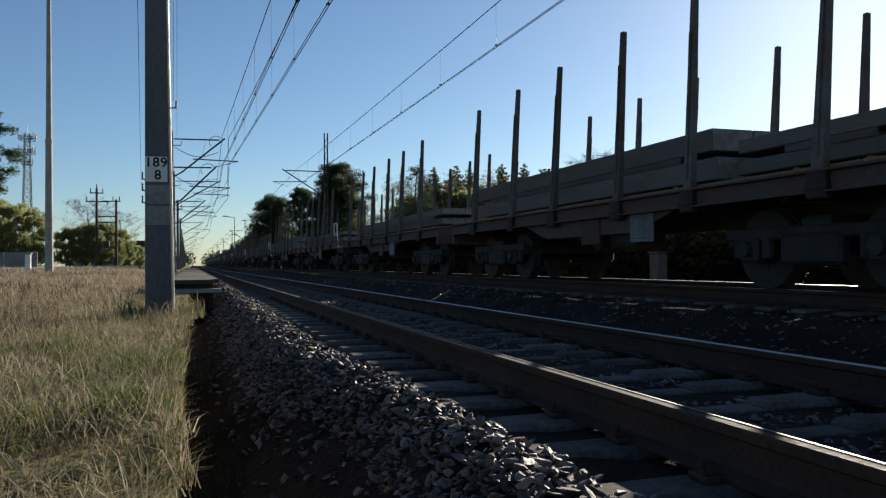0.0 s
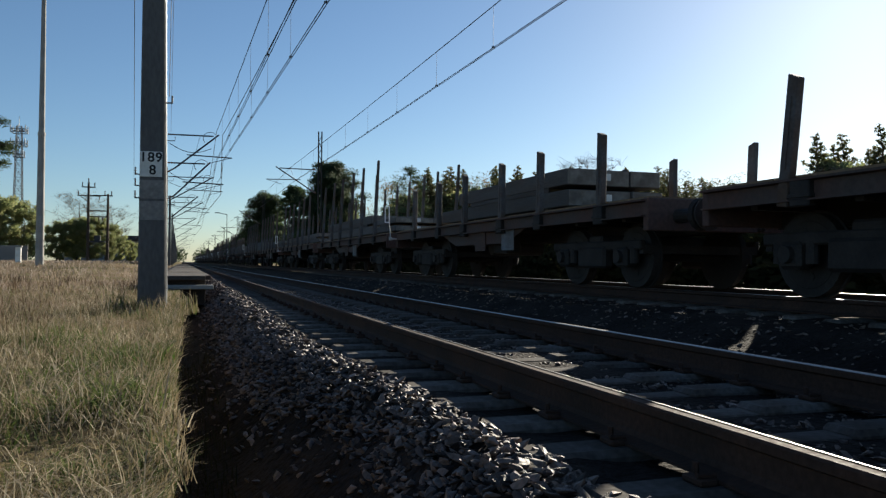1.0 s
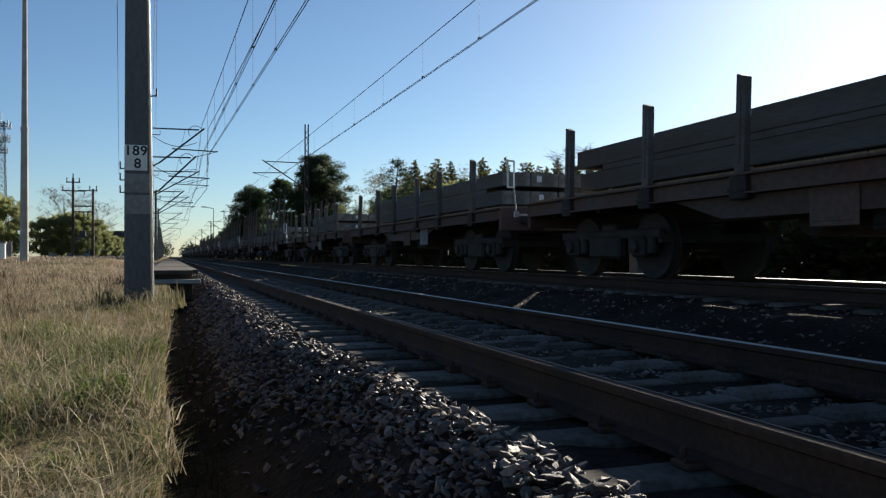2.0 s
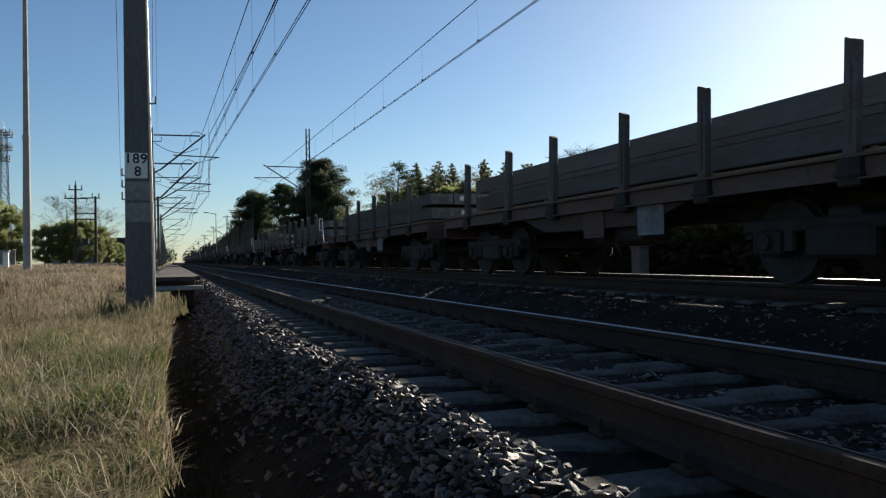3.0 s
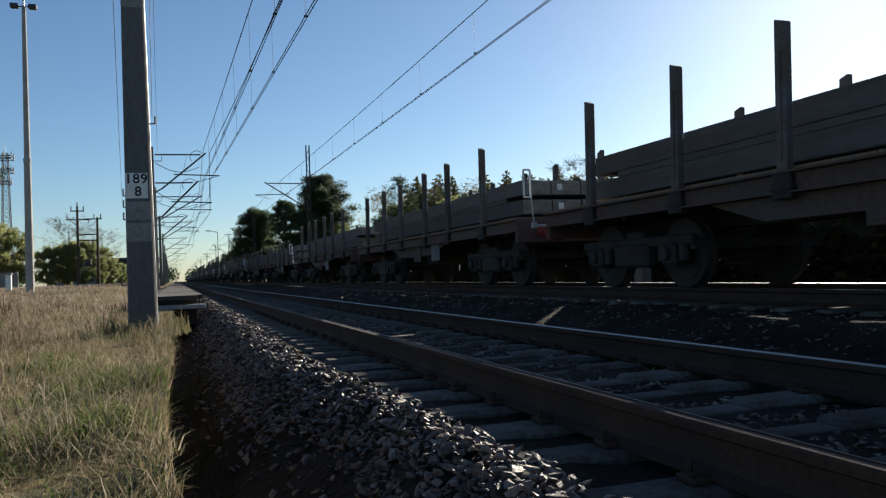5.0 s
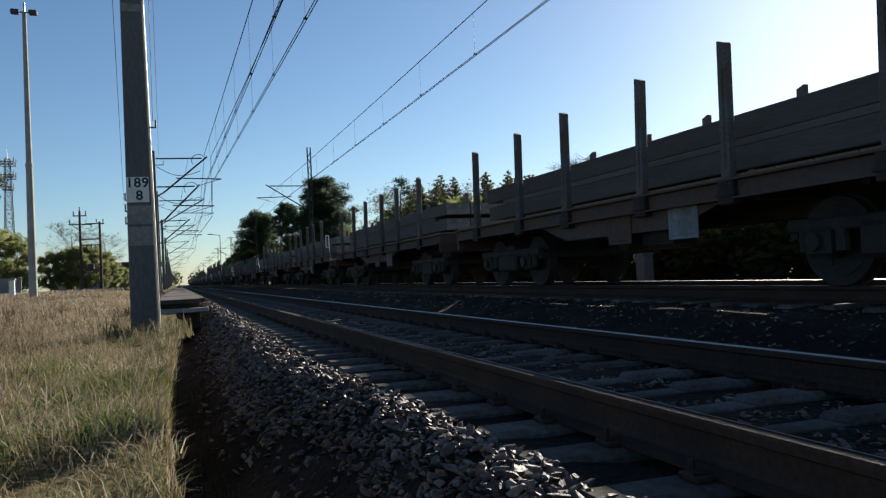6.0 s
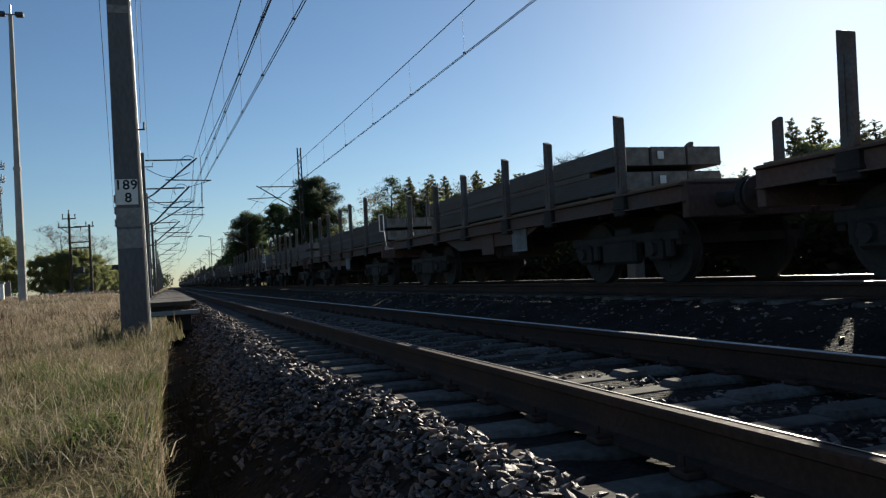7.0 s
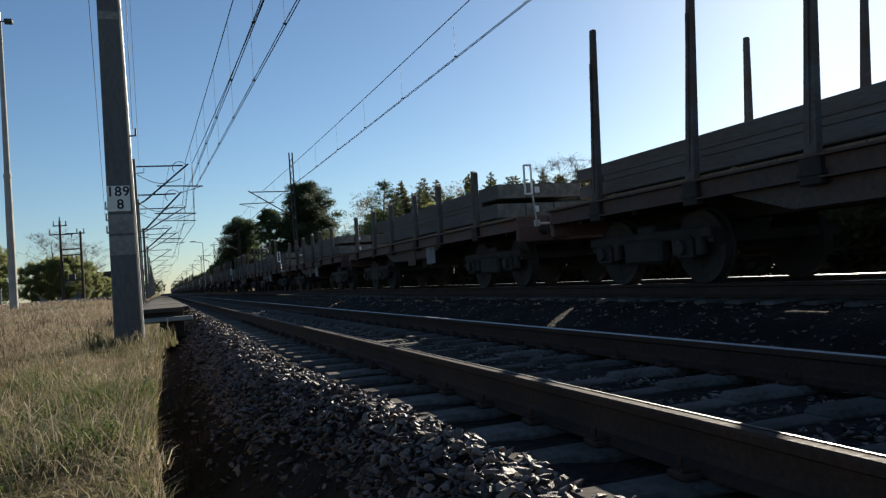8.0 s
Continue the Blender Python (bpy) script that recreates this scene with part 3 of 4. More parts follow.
def cantilever(root, side, x, y, reach, zc, zt):
    """Hinged bracket from a mast at x towards the track: side is +1 when the track lies towards +x."""
    tube, ins, arm = bmesh.new(), bmesh.new(), bmesh.new()
    e = x + side * reach
    rod(tube, (x + side * 0.5, y, zt - 0.02), (e, y, zt), 0.036)
    rod(tube, (x + side * 0.45, y, zc - 0.35), (e + side * 0.25, y, zt + 0.08), 0.042)
    rod(tube, (x + side * (reach * 0.45), y, zc + 0.36), (e + side * 0.9, y, zc + 0.30), 0.03)
    rod(arm, (e + side * 0.8, y, zc + 0.28), (e - side * 0.15, y, zc), 0.014)
    insulator(ins, (x + side * 0.14, y, zt - 0.02), (x + side * 0.5, y, zt - 0.02))
    insulator(ins, (x + side * 0.14, y, zc - 0.52), (x + side * 0.45, y, zc - 0.35))
    stay = bmesh.new()
    rod(stay, (x + side * reach * 0.72, y, zt), (x + side * reach * 0.62, y, zc + 0.36), 0.008, 0.008, 5)
    part("stay_wire", stay, DARKSTEEL, root)
    if side > 0:
        sag, hoop = bmesh.new(), bmesh.new()
        a, b = Vector((x + side * 0.16, y, zt - 0.42)), Vector((e - side * 0.1, y, zc + 0.72))
        line = [a.lerp(b, i / 9) - Vector((0, 0, 0.34 * math.sin(math.pi * i / 9))) for i in range(10)]
        ring = [Vector((e - side * (0.16 + 0.34 * math.cos(w)), y, zt - 0.12 + 0.32 * math.sin(w))) for w in [-0.7 + 0.45 * i for i in range(9)]]
        for bm, pts in ((sag, line), (hoop, ring)):
            cable(bm, pts, 0.016)
        part("jumper_cable", sag, DARKSTEEL, root, "slack black cable")
        part("jumper_loop", hoop, DARKSTEEL, root, "slack black cable")
    part("bracket_tube", tube, DARKSTEEL, root)
    part("steady_arm", arm, DARKSTEEL, root)
    part("insulator", ins, PORCELAIN, root, "brown ribbed porcelain")


def concrete_shaft(w0, w1, d0, d1, z0, z1):
    bm = bmesh.new()
    vs = box(bm, -w0 / 2, -d0 / 2, z0, w0 / 2, d0 / 2, z1, 0.02)
    for v in vs:
        u = (v.co.z - z0) / (z1 - z0)
        v.co.x *= 1 + (w1 / w0 - 1) * u
        v.co.y *= 1 + (d1 / d0 - 1) * u
    return bm


def lettering(parent, text, size, x, y, z, material):
    cu = bpy.data.curves.new("digit", "FONT")
    cu.body, cu.size, cu.align_x, cu.align_y, cu.extrude = text, size, "CENTER", "CENTER", 0.001
    cu.offset = 0.0035
    tmp = new("digit", cu)
    me = bpy.data.meshes.new_from_object(tmp.evaluated_get(bpy.context.evaluated_depsgraph_get()))
    bpy.data.objects.remove(tmp)
    me.materials.clear()
    me.materials.append(material)
    ob = new("digit", me)
    ob.parent = parent
    ob.matrix_basis = pose(x, y, z, 90)
    return ob


def near_mast():
    x, y = -0.385, 10.5
    root = thing("concrete_mast", "tapered concrete catenary mast with a white distance plate", "mast", "catenary masts")
    root.matrix_basis = pose(x, y, 0, 0, -0.35, 0)
    part("shaft", concrete_shaft(0.345, 0.20, 0.36, 0.22, -0.6, 8.2), MASTC, root)
    for z0, z1, m, nm in ((1.585, 1.905, WHITE, "distance_plate"), (1.31, 1.545, FADED, "faded_band"), (1.04, 1.28, FADED, "faded_band"), (4.02, 4.12, FADED, "faded_band")):
        w = 0.5 * (0.345 - 0.145 * (z0 + 0.6) / 8.8)
        dd = 0.5 * (0.36 - 0.14 * (z0 + 0.6) / 8.8)
        bm = bmesh.new()
        if nm == "distance_plate":
            box(bm, -0.147, -dd - 0.012, z0, 0.115, -dd - 0.004, z1, 0.003)
        else:
            box(bm, -w + 0.006, -dd - 0.004, z0, w - 0.02, -dd + 0.02, z1)
        p = part(nm, bm, m, root, "white enamel plate with black figures" if nm == "distance_plate" else "")
        if nm == "distance_plate":
            for i, c in enumerate("189"):
                lettering(p, c, 0.168, -0.018 + (i - 1) * 0.092, -dd - 0.0135, 1.828, BLACK)
            lettering(p, "8", 0.168, 0.0, -dd - 0.0135, 1.668, BLACK)
    bm = bmesh.new()                       # earthing wire down the lit side
    rod(bm, (0.178, 0.02, -0.4), (0.104, 0.02, 8.1), 0.009, 0.009, 6)
    part("earth_wire", bm, GALV, root)
    bm = bmesh.new()                       # small hook bracket
    rod(bm, (0.13, 0.0, 2.56), (0.235, 0, 2.57), 0.010)
    rod(bm, (0.225, 0.0, 2.56), (0.228, 0, 2.66), 0.012)
    part("hook_bracket", bm, DARKSTEEL, root)
    bm = bmesh.new()
    for z in (5.0, 5.3, 6.6):
        w = 0.345 - 0.145 * (z + 0.6) / 8.8
        box(bm, -w / 2 - 0.012, -0.20, z, w / 2 + 0.012, 0.20, z + 0.045)
    part("clamp_band", bm, DARKSTEEL, root)
    cantilever(root, 1, 0.05, 0.0, 2.45, 5.6, 6.8)
    # stump of brickwork and earth at the foot
    ft = bmesh.new()
    box(ft, -0.32, -0.30, -0.5, 0.30, 0.32, -0.10, 0.05)
    part("footing", ft, CONCRETE, root)


def left_mast(x, y, cants, top=7.4):
    root = thing("concrete_mast", "slender concrete catenary mast with brackets", "mast", "catenary masts")
    root.matrix_basis = pose(x, y, 0)
    part("shaft", concrete_shaft(0.32, 0.20, 0.30, 0.2, -0.6, top), MASTC, root)
    for zc, zt, r in cants:
        cantilever(root, 1, 0.0, 0.0, r, zc, zt)
    for z in (6.45, 3.3, 2.6):
        for pts in ([(-0.2, 0, z), (0.48, 0, z + 0.02), (0.48, 0, z + 0.22)], [(-0.1, 0, z - 0.4), (-0.43, 0, z - 0.4), (-0.43, 0, z - 0.1)]):
            bm = bmesh.new()
            cable(bm, [Vector(p) for p in pts], 0.022)
            part("side_bracket", bm, DARKSTEEL, root)


def lattice_mast(x, y, top=9.6):
    """Steel mast of two channels with lacing, on the far side of the train."""
    root = thing("lattice_mast", "grey steel lattice catenary mast with a bracket over the track", "mast", "catenary masts")
    root.matrix_basis = pose(x, y, 0)
    bm = bmesh.new()
    for s in (-1, 1):
        box(bm, s * 0.11 - 0.03, -0.09, -0.5, s * 0.11 + 0.03, 0.09, top)
    part("channel", bm, IRON, root)
    bm = bmesh.new()
    n = 22
    for i in range(n):
        z0, z1 = -0.3 + i * (top / n), -0.3 + (i + 1) * (top / n)
        s = 1 if i % 2 else -1
        for yy in (-0.085, 0.085):
            rod(bm, (-0.11 * s, yy, z0), (0.11 * s, yy, z1), 0.014, 0.014, 4)
    part("lacing", bm, IRON, root)
    cantilever(root, -1, -0.15, 0.0, 2.6, 5.85 + LIFT * 0, 6.95)


def overhead():
    near_mast()
    left_mast(-0.9, 40, [(5.45, 6.8, 2.3), (4.1, 5.4, 1.9)], 7.15)
    for y in LEFT_Y[3:]:
        left_mast(-0.95 - 0.004 * y, y, [(5.5, 6.8, 3.1)] + ([(4.2, 5.3, 2.0)] if y < 70 else []), 7.5)
    for y in RIGHT_Y[2:]:
        lattice_mast(C2 + 1.75 + (0 if y < 60 else 0.8), y, 9.6 if y < 60 else 9.0)
    string_line(C1, LEFT_Y, 5.55, 6.9, 0.25, 0.12, "carrier and twin contact wires over the near track", pulled=((40, -0.32),))
    string_line(C2, RIGHT_Y, 5.93, 7.08, 0.2, 0.12, "carrier and twin contact wires over the train")
    string_line(1.9, [y for y in LEFT_Y if y < 120], 5.55, 7.05, 0.0, 0.05, "second carrier and contact wires overlapping over the near track", pulled=((10.5, 0.12), (40, -0.36)))
    root = thing("feeder_wire", "thin feeder wire strung from mast to mast", "overhead wire")
    bm = bmesh.new()
    span(bm, -0.15, 10.6, 7.9, -0.62, 40, 6.9, 0.3, 0.006)
    part("wire", bm, WIRE, root)
    bm = bmesh.new()
    span(bm, -0.15, 9.0, 7.6, -0.21, 10.5, 2.65, 0.02, 0.004, 3)
    part("wire", bm, WIRE, root)
    bm = bmesh.new()
    span(bm, -0.42, 6, 6.23, -2.28, 40, 4.5, 0.0, 0.007)
    part("wire", bm, WIRE, root)
    pole = thing("wooden_pole", "dark wooden pole with side insulators behind the mast", "power pole")
    pole.matrix_basis = pose(-1.8, 40, 0)
    bm = bmesh.new()
    rod(bm, (0, 0, -0.5), (0, 0, 5.2), 0.13, 0.10)
    part("shaft", bm, TARWOOD, pole)
    for z in (4.75, 4.2, 3.6):
        bm = bmesh.new()
        rod(bm, (0, 0, z), (-0.45, 0, z), 0.03)
        part("side_arm", bm, DARKSTEEL, pole)
        bm = bmesh.new()
        insulator(bm, (-0.42, 0, z), (-0.42, 0, z + 0.35), 0.07, 3)
        part("insulator", bm, PORCELAIN, pole)
    # signal lamps and posts among the far masts
    for x, y, h in ((4.85, 92, 6.0), (12.2, 118, 7.4), (13.5, 165, 8.4), (12.6, 215, 8.4), (-1.6, 108, 5.5)):
        r = thing("lamp_post", "thin grey lamp post with a flat lamp beside the railway", "street lamp", "lamp posts by the line")
        r.matrix_basis = pose(x, y, 0)
        bm = bmesh.new()
        rod(bm, (0, 0, -0.4), (0, 0, h), 0.05, 0.035)
        rod(bm, (0, 0, h), (-0.9, 0, h + 0.15), 0.035, 0.03)
        part("post", bm, DARKSTEEL, r)
        bm = bmesh.new()
        box(bm, -1.35, -0.12, h + 0.12, -0.8, 0.12, h + 0.22, 0.03)
        part("lamp_head", bm, DARKSTEEL, r)


# ---------------- platform end ----------------
def platform():
    root = thing("platform", "low concrete platform edge beyond the mast, grass-grown", "platform", kind="structure")
    y0 = 18.6
    bm = bmesh.new()
    box(bm, -0.75, y0 + 0.25, -0.5, 0.50, 110, 0.09, 0.01)
    part("platform_wall", bm, PATHC, root)
    top = bmesh.new()
    box(top, -0.80, y0 + 0.02, 0.09, 0.5, y0 + 0.60, 0.19, 0.012)
    n = 46
    part("end_slab", top, PATHC, root)
    sl = bmesh.new()
    box(sl, 0, 0, 0, 1.12, 1.96, 0.10, 0.012)
    me = finish(sl, "edge_slab", PATHC)
    rng = random.Random(3)
    for i in range(n):
        s = part("edge_slab", me, None, root)
        s.matrix_basis = pose(-0.48 + rng.uniform(-0.01, 0.01), y0 + 0.62 + i * 1.98, 0.09 + rng.uniform(-0.006, 0.006))
    st = bmesh.new()
    box(st, -0.72, y0 - 0.05, -0.12, 0.68, y0 + 0.25, -0.02, 0.015)
    part("step_slab", st, CONCRETE, root)


# ---------------- beside the line ----------------
def tall_lamp_mast():
    r = thing("lamp_mast", "tall tapered grey lighting mast with lamps on top", "lamp mast")
    r.matrix_basis = pose(-6.95, 44, 0)
    bm = bmesh.new()
    rod(bm, (0, 0, -0.5), (0, 0, 7.0), 0.21, 0.165, 14)
    rod(bm, (0, 0, 7.0), (0, 0, 15.0), 0.15, 0.10, 14)
    rod(bm, (0, 0, 6.95), (0, 0, 7.12), 0.19, 0.19, 14)
    part("pole", bm, CONCRETE, r)
    bm = bmesh.new()
    rod(bm, (-0.45, 0, 15.0), (0.45, 0, 15.0), 0.04)
    rod(bm, (0, 0, 14.9), (0, 0, 15.5), 0.05)
    part("cross_arm", bm, GALV, r)
    for s in (-1, 1):
        bm = bmesh.new()
        box(bm, s * 0.42 - 0.2, -0.25, 14.86, s * 0.42 + 0.2, 0.1, 15.1, 0.05)
        part("lamp_head", bm, DARKSTEEL, r)


def cell_tower():
    r = thing("lattice_tower", "tall grey steel lattice tower with antenna panels", "radio tower")
    r.matrix_basis = pose(-47, 260, 0)
    bm = bmesh.new()
    n, top = 16, 41.0
    for i in range(n):
        z0, z1 = i * top / n, (i + 1) * top / n
        w0, w1 = 1.5 - 0.8 * z0 / top, 1.5 - 0.8 * z1 / top
        c0 = [(-w0, -w0, z0), (w0, -w0, z0), (w0, w0, z0), (-w0, w0, z0)]
        c1 = [(-w1, -w1, z1), (w1, -w1, z1), (w1, w1, z1), (-w1, w1, z1)]
        for j in range(4):
            rod(bm, c0[j], c1[j], 0.12, 0.12, 5)
            rod(bm, c0[j], c1[(j + 1) % 4], 0.05, 0.05, 4)
            rod(bm, c0[(j + 1) % 4], c1[j], 0.05, 0.05, 4)
            rod(bm, c1[j], c1[(j + 1) % 4], 0.05, 0.05, 4)
    part("lattice", bm, DARKSTEEL, r)
    for z, w in ((40.0, 2.0), (36.0, 1.9), (32.5, 1.3)):
        bm = bmesh.new()
        for a, b in (((-w, -w), (w, -w)), ((w, -w), (w, w)), ((w, w), (-w, w)), ((-w, w), (-w, -w))):
            rod(bm, (*a, z), (*b, z), 0.16, 0.16, 5)
            rod(bm, (*a, z - 0.9), (*b, z - 0.9), 0.12, 0.12, 5)
        part("platform_ring", bm, DARKSTEEL, r)
        for a in ((-w, -w), (w, -w), (w, w), (-w, w), (0, -w)):
            bm = bmesh.new()
            box(bm, a[0] - 0.15, a[1] - 0.12, z - 0.9, a[0] + 0.15, a[1] + 0.12, z + 1.2, 0.05)
            part("antenna_panel", bm, GALV, r)
    bm = bmesh.new()
    rod(bm, (0, 0, 41), (0, 0, 44), 0.1, 0.05)
    part("spike", bm, GALV, r)


def transformer_poles():
    r = thing("transformer_poles", "pair of dark wooden power poles with crossarms and a platform", "power pole")
    r.matrix_basis = pose(-7.7, 80, 0)
    for x, top in ((-0.82, 8.0), (0.9, 6.95)):
        bm = bmesh.new()
        rod(bm, (x, 0, -0.5), (x, 0, top), 0.16, 0.10, 10)
        part("pole", bm, TARWOOD, r)
    for x0, x1, z in ((-1.42, -0.22, 7.55), (-1.8, 0.25, 6.72), (-0.4, 1.3, 6.78), (-0.82, 0.9, 5.3), (-0.82, 0.9, 4.75)):
        bm = bmesh.new()
        box(bm, x0, -0.05, z - 0.05, x1, 0.05, z + 0.05)
        part("crossarm", bm, TARWOOD, r)
    bm = bmesh.new()
    rod(bm, (-1.5, 0, 6.66), (-0.82, 0, 6.1), 0.03)
    part("brace", bm, TARWOOD, r)
    bm = bmesh.new()
    for x, z in ((-1.35, 7.6), (-0.82, 8.0), (-0.29, 7.6), (-1.7, 6.77), (0.15, 6.4), (1.2, 6.83), (0.62, 6.83), (-0.3, 4.35), (0.1, 4.35), (0.45, 4.35)):
        insulator(bm, (x, 0, z), (x, 0, z + 0.4), 0.09, 3)
    part("insulator", bm, PORCELAIN, r)
    bm = bmesh.new()
    box(bm, -0.7, -0.4, 2.3, 0.75, 0.4, 2.42)
    box(bm, -0.28, -0.25, 2.42, 0.28, 0.25, 2.95, 0.05)
    part("transformer_box", bm, DARKSTEEL, r)


def far_buildings():
    r = thing("low_building", "low building with a dark flat roof behind bushes", "building")
    r.matrix_basis = pose(-13, 165, 0)
    bm = bmesh.new()
    box(bm, -9, 0, 0, 9.5, 9, 4.6)
    part("wall", bm, PLASTER, r)
    bm = bmesh.new()
    box(bm, -9.6, -0.7, 4.6, 10.2, 9.7, 5.6, 0.05)
    part("roof", bm, ROOF, r)
    bm = bmesh.new()
    box(bm, -0.6, 3, 5.6, 0.2, 3.8, 6.8)
    part("chimney", bm, CONCRETE, r)
    r = thing("concrete_wall", "pale low concrete panel wall beyond the grass", "wall")
    r.matrix_basis = pose(-18.6, 86, 0.5)
    for i in range(6):
        bm = bmesh.new()
        box(bm, -14 + i * 3, 0, 0, -11.05 + i * 3, 0.15, 1.5, 0.02)
        part("panel", bm, PLASTER, r)
    r = thing("trackside_cabinet", "narrow pale grey trackside cabinet on a foot beyond the train", "cabinet")
    r.matrix_basis = pose(10.4, 15.5, -0.42)
    bm = bmesh.new()
    box(bm, -0.14, -0.17, 0.42, 0.14, 0.17, 1.12, 0.02)
    part("housing", bm, PLASTER, r)
    bm = bmesh.new()
    box(bm, -0.10, -0.12, -0.1, 0.10, 0.12, 0.42, 0.01)
    part("foot", bm, CONCRETE, r)
    bm = bmesh.new()
    box(bm, -0.16, -0.19, 1.12, 0.16, 0.19, 1.15, 0.008)
    part("lid", bm, PLASTER, r)
    r = thing("marker_post", "short white-painted concrete post in the grass", "post")
    r.matrix_basis = pose(-9.9, 55, 0.35)
    bm = bmesh.new()
    box(bm, -0.16, -0.14, -0.2, 0.16, 0.14, 1.0, 0.03)
    part("shaft", bm, WHITE, r)
    bm = bmesh.new()
    box(bm, -0.22, -0.2, 1.0, 0.22, 0.2, 1.1, 0.02)
    part("cap", bm, CONCRETE, r)


# ---------------- trees ----------------
def leaf_cloud(rng, centres, count, size, flat=1.0, slim=0.45):
    v, f = [], []
    for c, r in centres:
        for _ in range(max(3, int(count * r * r))):
            d = Vector((rng.gauss(0, 1), rng.gauss(0, 1), rng.gauss(0, 1) * flat))
            d = d.normalized() * r * 1.1 * rng.random() ** 0.6 if d.length > 0 else d
            p = Vector(c) + Vector((d.x, d.y, d.z * flat))
            a = Vector((rng.gauss(0, 1), rng.gauss(0, 1), rng.gauss(0, 1))).normalized()
            b = a.orthogonal().normalized()
            s = size * rng.uniform(0.6, 1.3)
            i = len(v)
            v += [p - a * s, p + b * s * slim, p + a * s, p - b * s * slim]
            f.append((i, i + 1, i + 2, i + 3))
    return v, f


def tree_meshes(kind, h, seed, spread=0.3, leaf=0.12, dens=260):
    """Trunk with limbs, and a crown of many small leaves on the limbs."""
    rng = random.Random(seed)
    bm = bmesh.new()
    pts = [Vector((0, 0, -0.4))]
    for i in range(1, 7):
        pts.append(Vector((rng.uniform(-1, 1) * 0.02 * h, rng.uniform(-1, 1) * 0.02 * h, h * 0.95 * i / 6)))
    r0 = 0.022 * h
    for i in range(6):
        rod(bm, pts[i], pts[i + 1], r0 * (1 - i / 6.6), r0 * (1 - (i + 1) / 6.6), 7)
    centres = []
    low = {"pine": 0.42, "fir": 0.12, "bush": 0.06, "bare": 0.25, "young": 0.3}[kind]
    n = {"pine": 28, "fir": 74, "bush": 30, "bare": 34, "young": 62}[kind]
    for i in range(n):
        u = low + (0.97 - low) * ((i + rng.random()) / n)
        z = u * h * 0.97
        if kind in ("fir", "young"):
            form = 1.08 * (1 - u) ** 0.5 if kind == "fir" else (1.03 - u) ** 1.05
            reach = spread * h * form * rng.uniform(0.5, 1.2) + (0.03 if kind == "fir" else 0.01) * h
        elif kind == "pine":
            reach = spread * h * math.sin(math.pi * min(1, (u - low) / (1 - low) * 0.72 + 0.24)) * rng.uniform(0.5, 1.2)
        else:
            reach = spread * h * (0.45 + math.sin(math.pi * u)) * rng.uniform(0.5, 1.1)
        an = i * 2.4 + rng.uniform(-0.5, 0.5)
        up = {"pine": 0.25, "fir": 0.05, "bush": 0.6, "bare": 0.7, "young": 0.35}[kind]
        base = pts[min(5, int(u * 6))].lerp(pts[min(6, int(u * 6) + 1)], u * 6 - int(u * 6))
        tip = Vector((base.x + math.cos(an) * reach, base.y + math.sin(an) * reach, z + up * reach * rng.uniform(0.5, 1.2)))
        rod(bm, (base.x, base.y, z), tip, r0 * 0.32 * (1.1 - u), r0 * 0.06, 5)
        k = {"fir": 5, "bare": 5, "pine": 4, "young": 6}.get(kind, 3)
        for j in range(k):
            w = (0.2 if kind in ("fir", "young") else 0.45) + (0.8 if kind in ("fir", "young") else 0.55) * (j + rng.random()) / k
            q = Vector((base.x, base.y, z)).lerp(tip, w) + Vector((rng.gauss(0, 1), rng.gauss(0, 1), rng.gauss(0, 0.6))) * reach * 0.16
            if kind == "bare":
                for _ in range(6):
                    e = q + Vector((rng.gauss(0, 1), rng.gauss(0, 1), rng.uniform(0, 1.6))) * h * 0.05
                    rod(bm, q, e, r0 * 0.07, r0 * 0.025, 3)
            centres.append((q, (1.15 - u) * h * 0.036 if kind == "young" else h * rng.uniform(0.04, 0.075) * {"bush": 1.3, "fir": 1.15, "young": 0.62, "pine": 0.8}.get(kind, 1)))
    centres.append((pts[-1], h * (0.015 if kind == "young" else 0.04)))
    v, f = leaf_cloud(rng, centres, dens / (h * h) * 14, leaf, {"bush": 0.95, "fir": 0.75, "pine": 0.65}.get(kind, 0.7), 0.3 if kind in ("fir", "pine", "young") else 0.45)
    bk = finish(bm, "trunk", GREYBARK if kind in ("bush", "bare") else BARK)
    me = bpy.data.meshes.new("crown")
    me.from_pydata(v, [], f)
    me.materials.append({"pine": NEEDLES, "fir": NEEDLES, "young": YOUNGPINE, "bush": SPRING, "bare": AUTUMN}[kind])
    return bk, me


def tree(meshes, x, y, z, turn, scale, label, category="tree", group=""):
    r = thing("tree", label, category, group)
    part("trunk", meshes[0], None, r)
    part("crown", meshes[1], None, r)
    r.matrix_basis = pose(x, y, z, 0, 0, turn) @ Matrix.Diagonal((scale, scale, scale, 1))


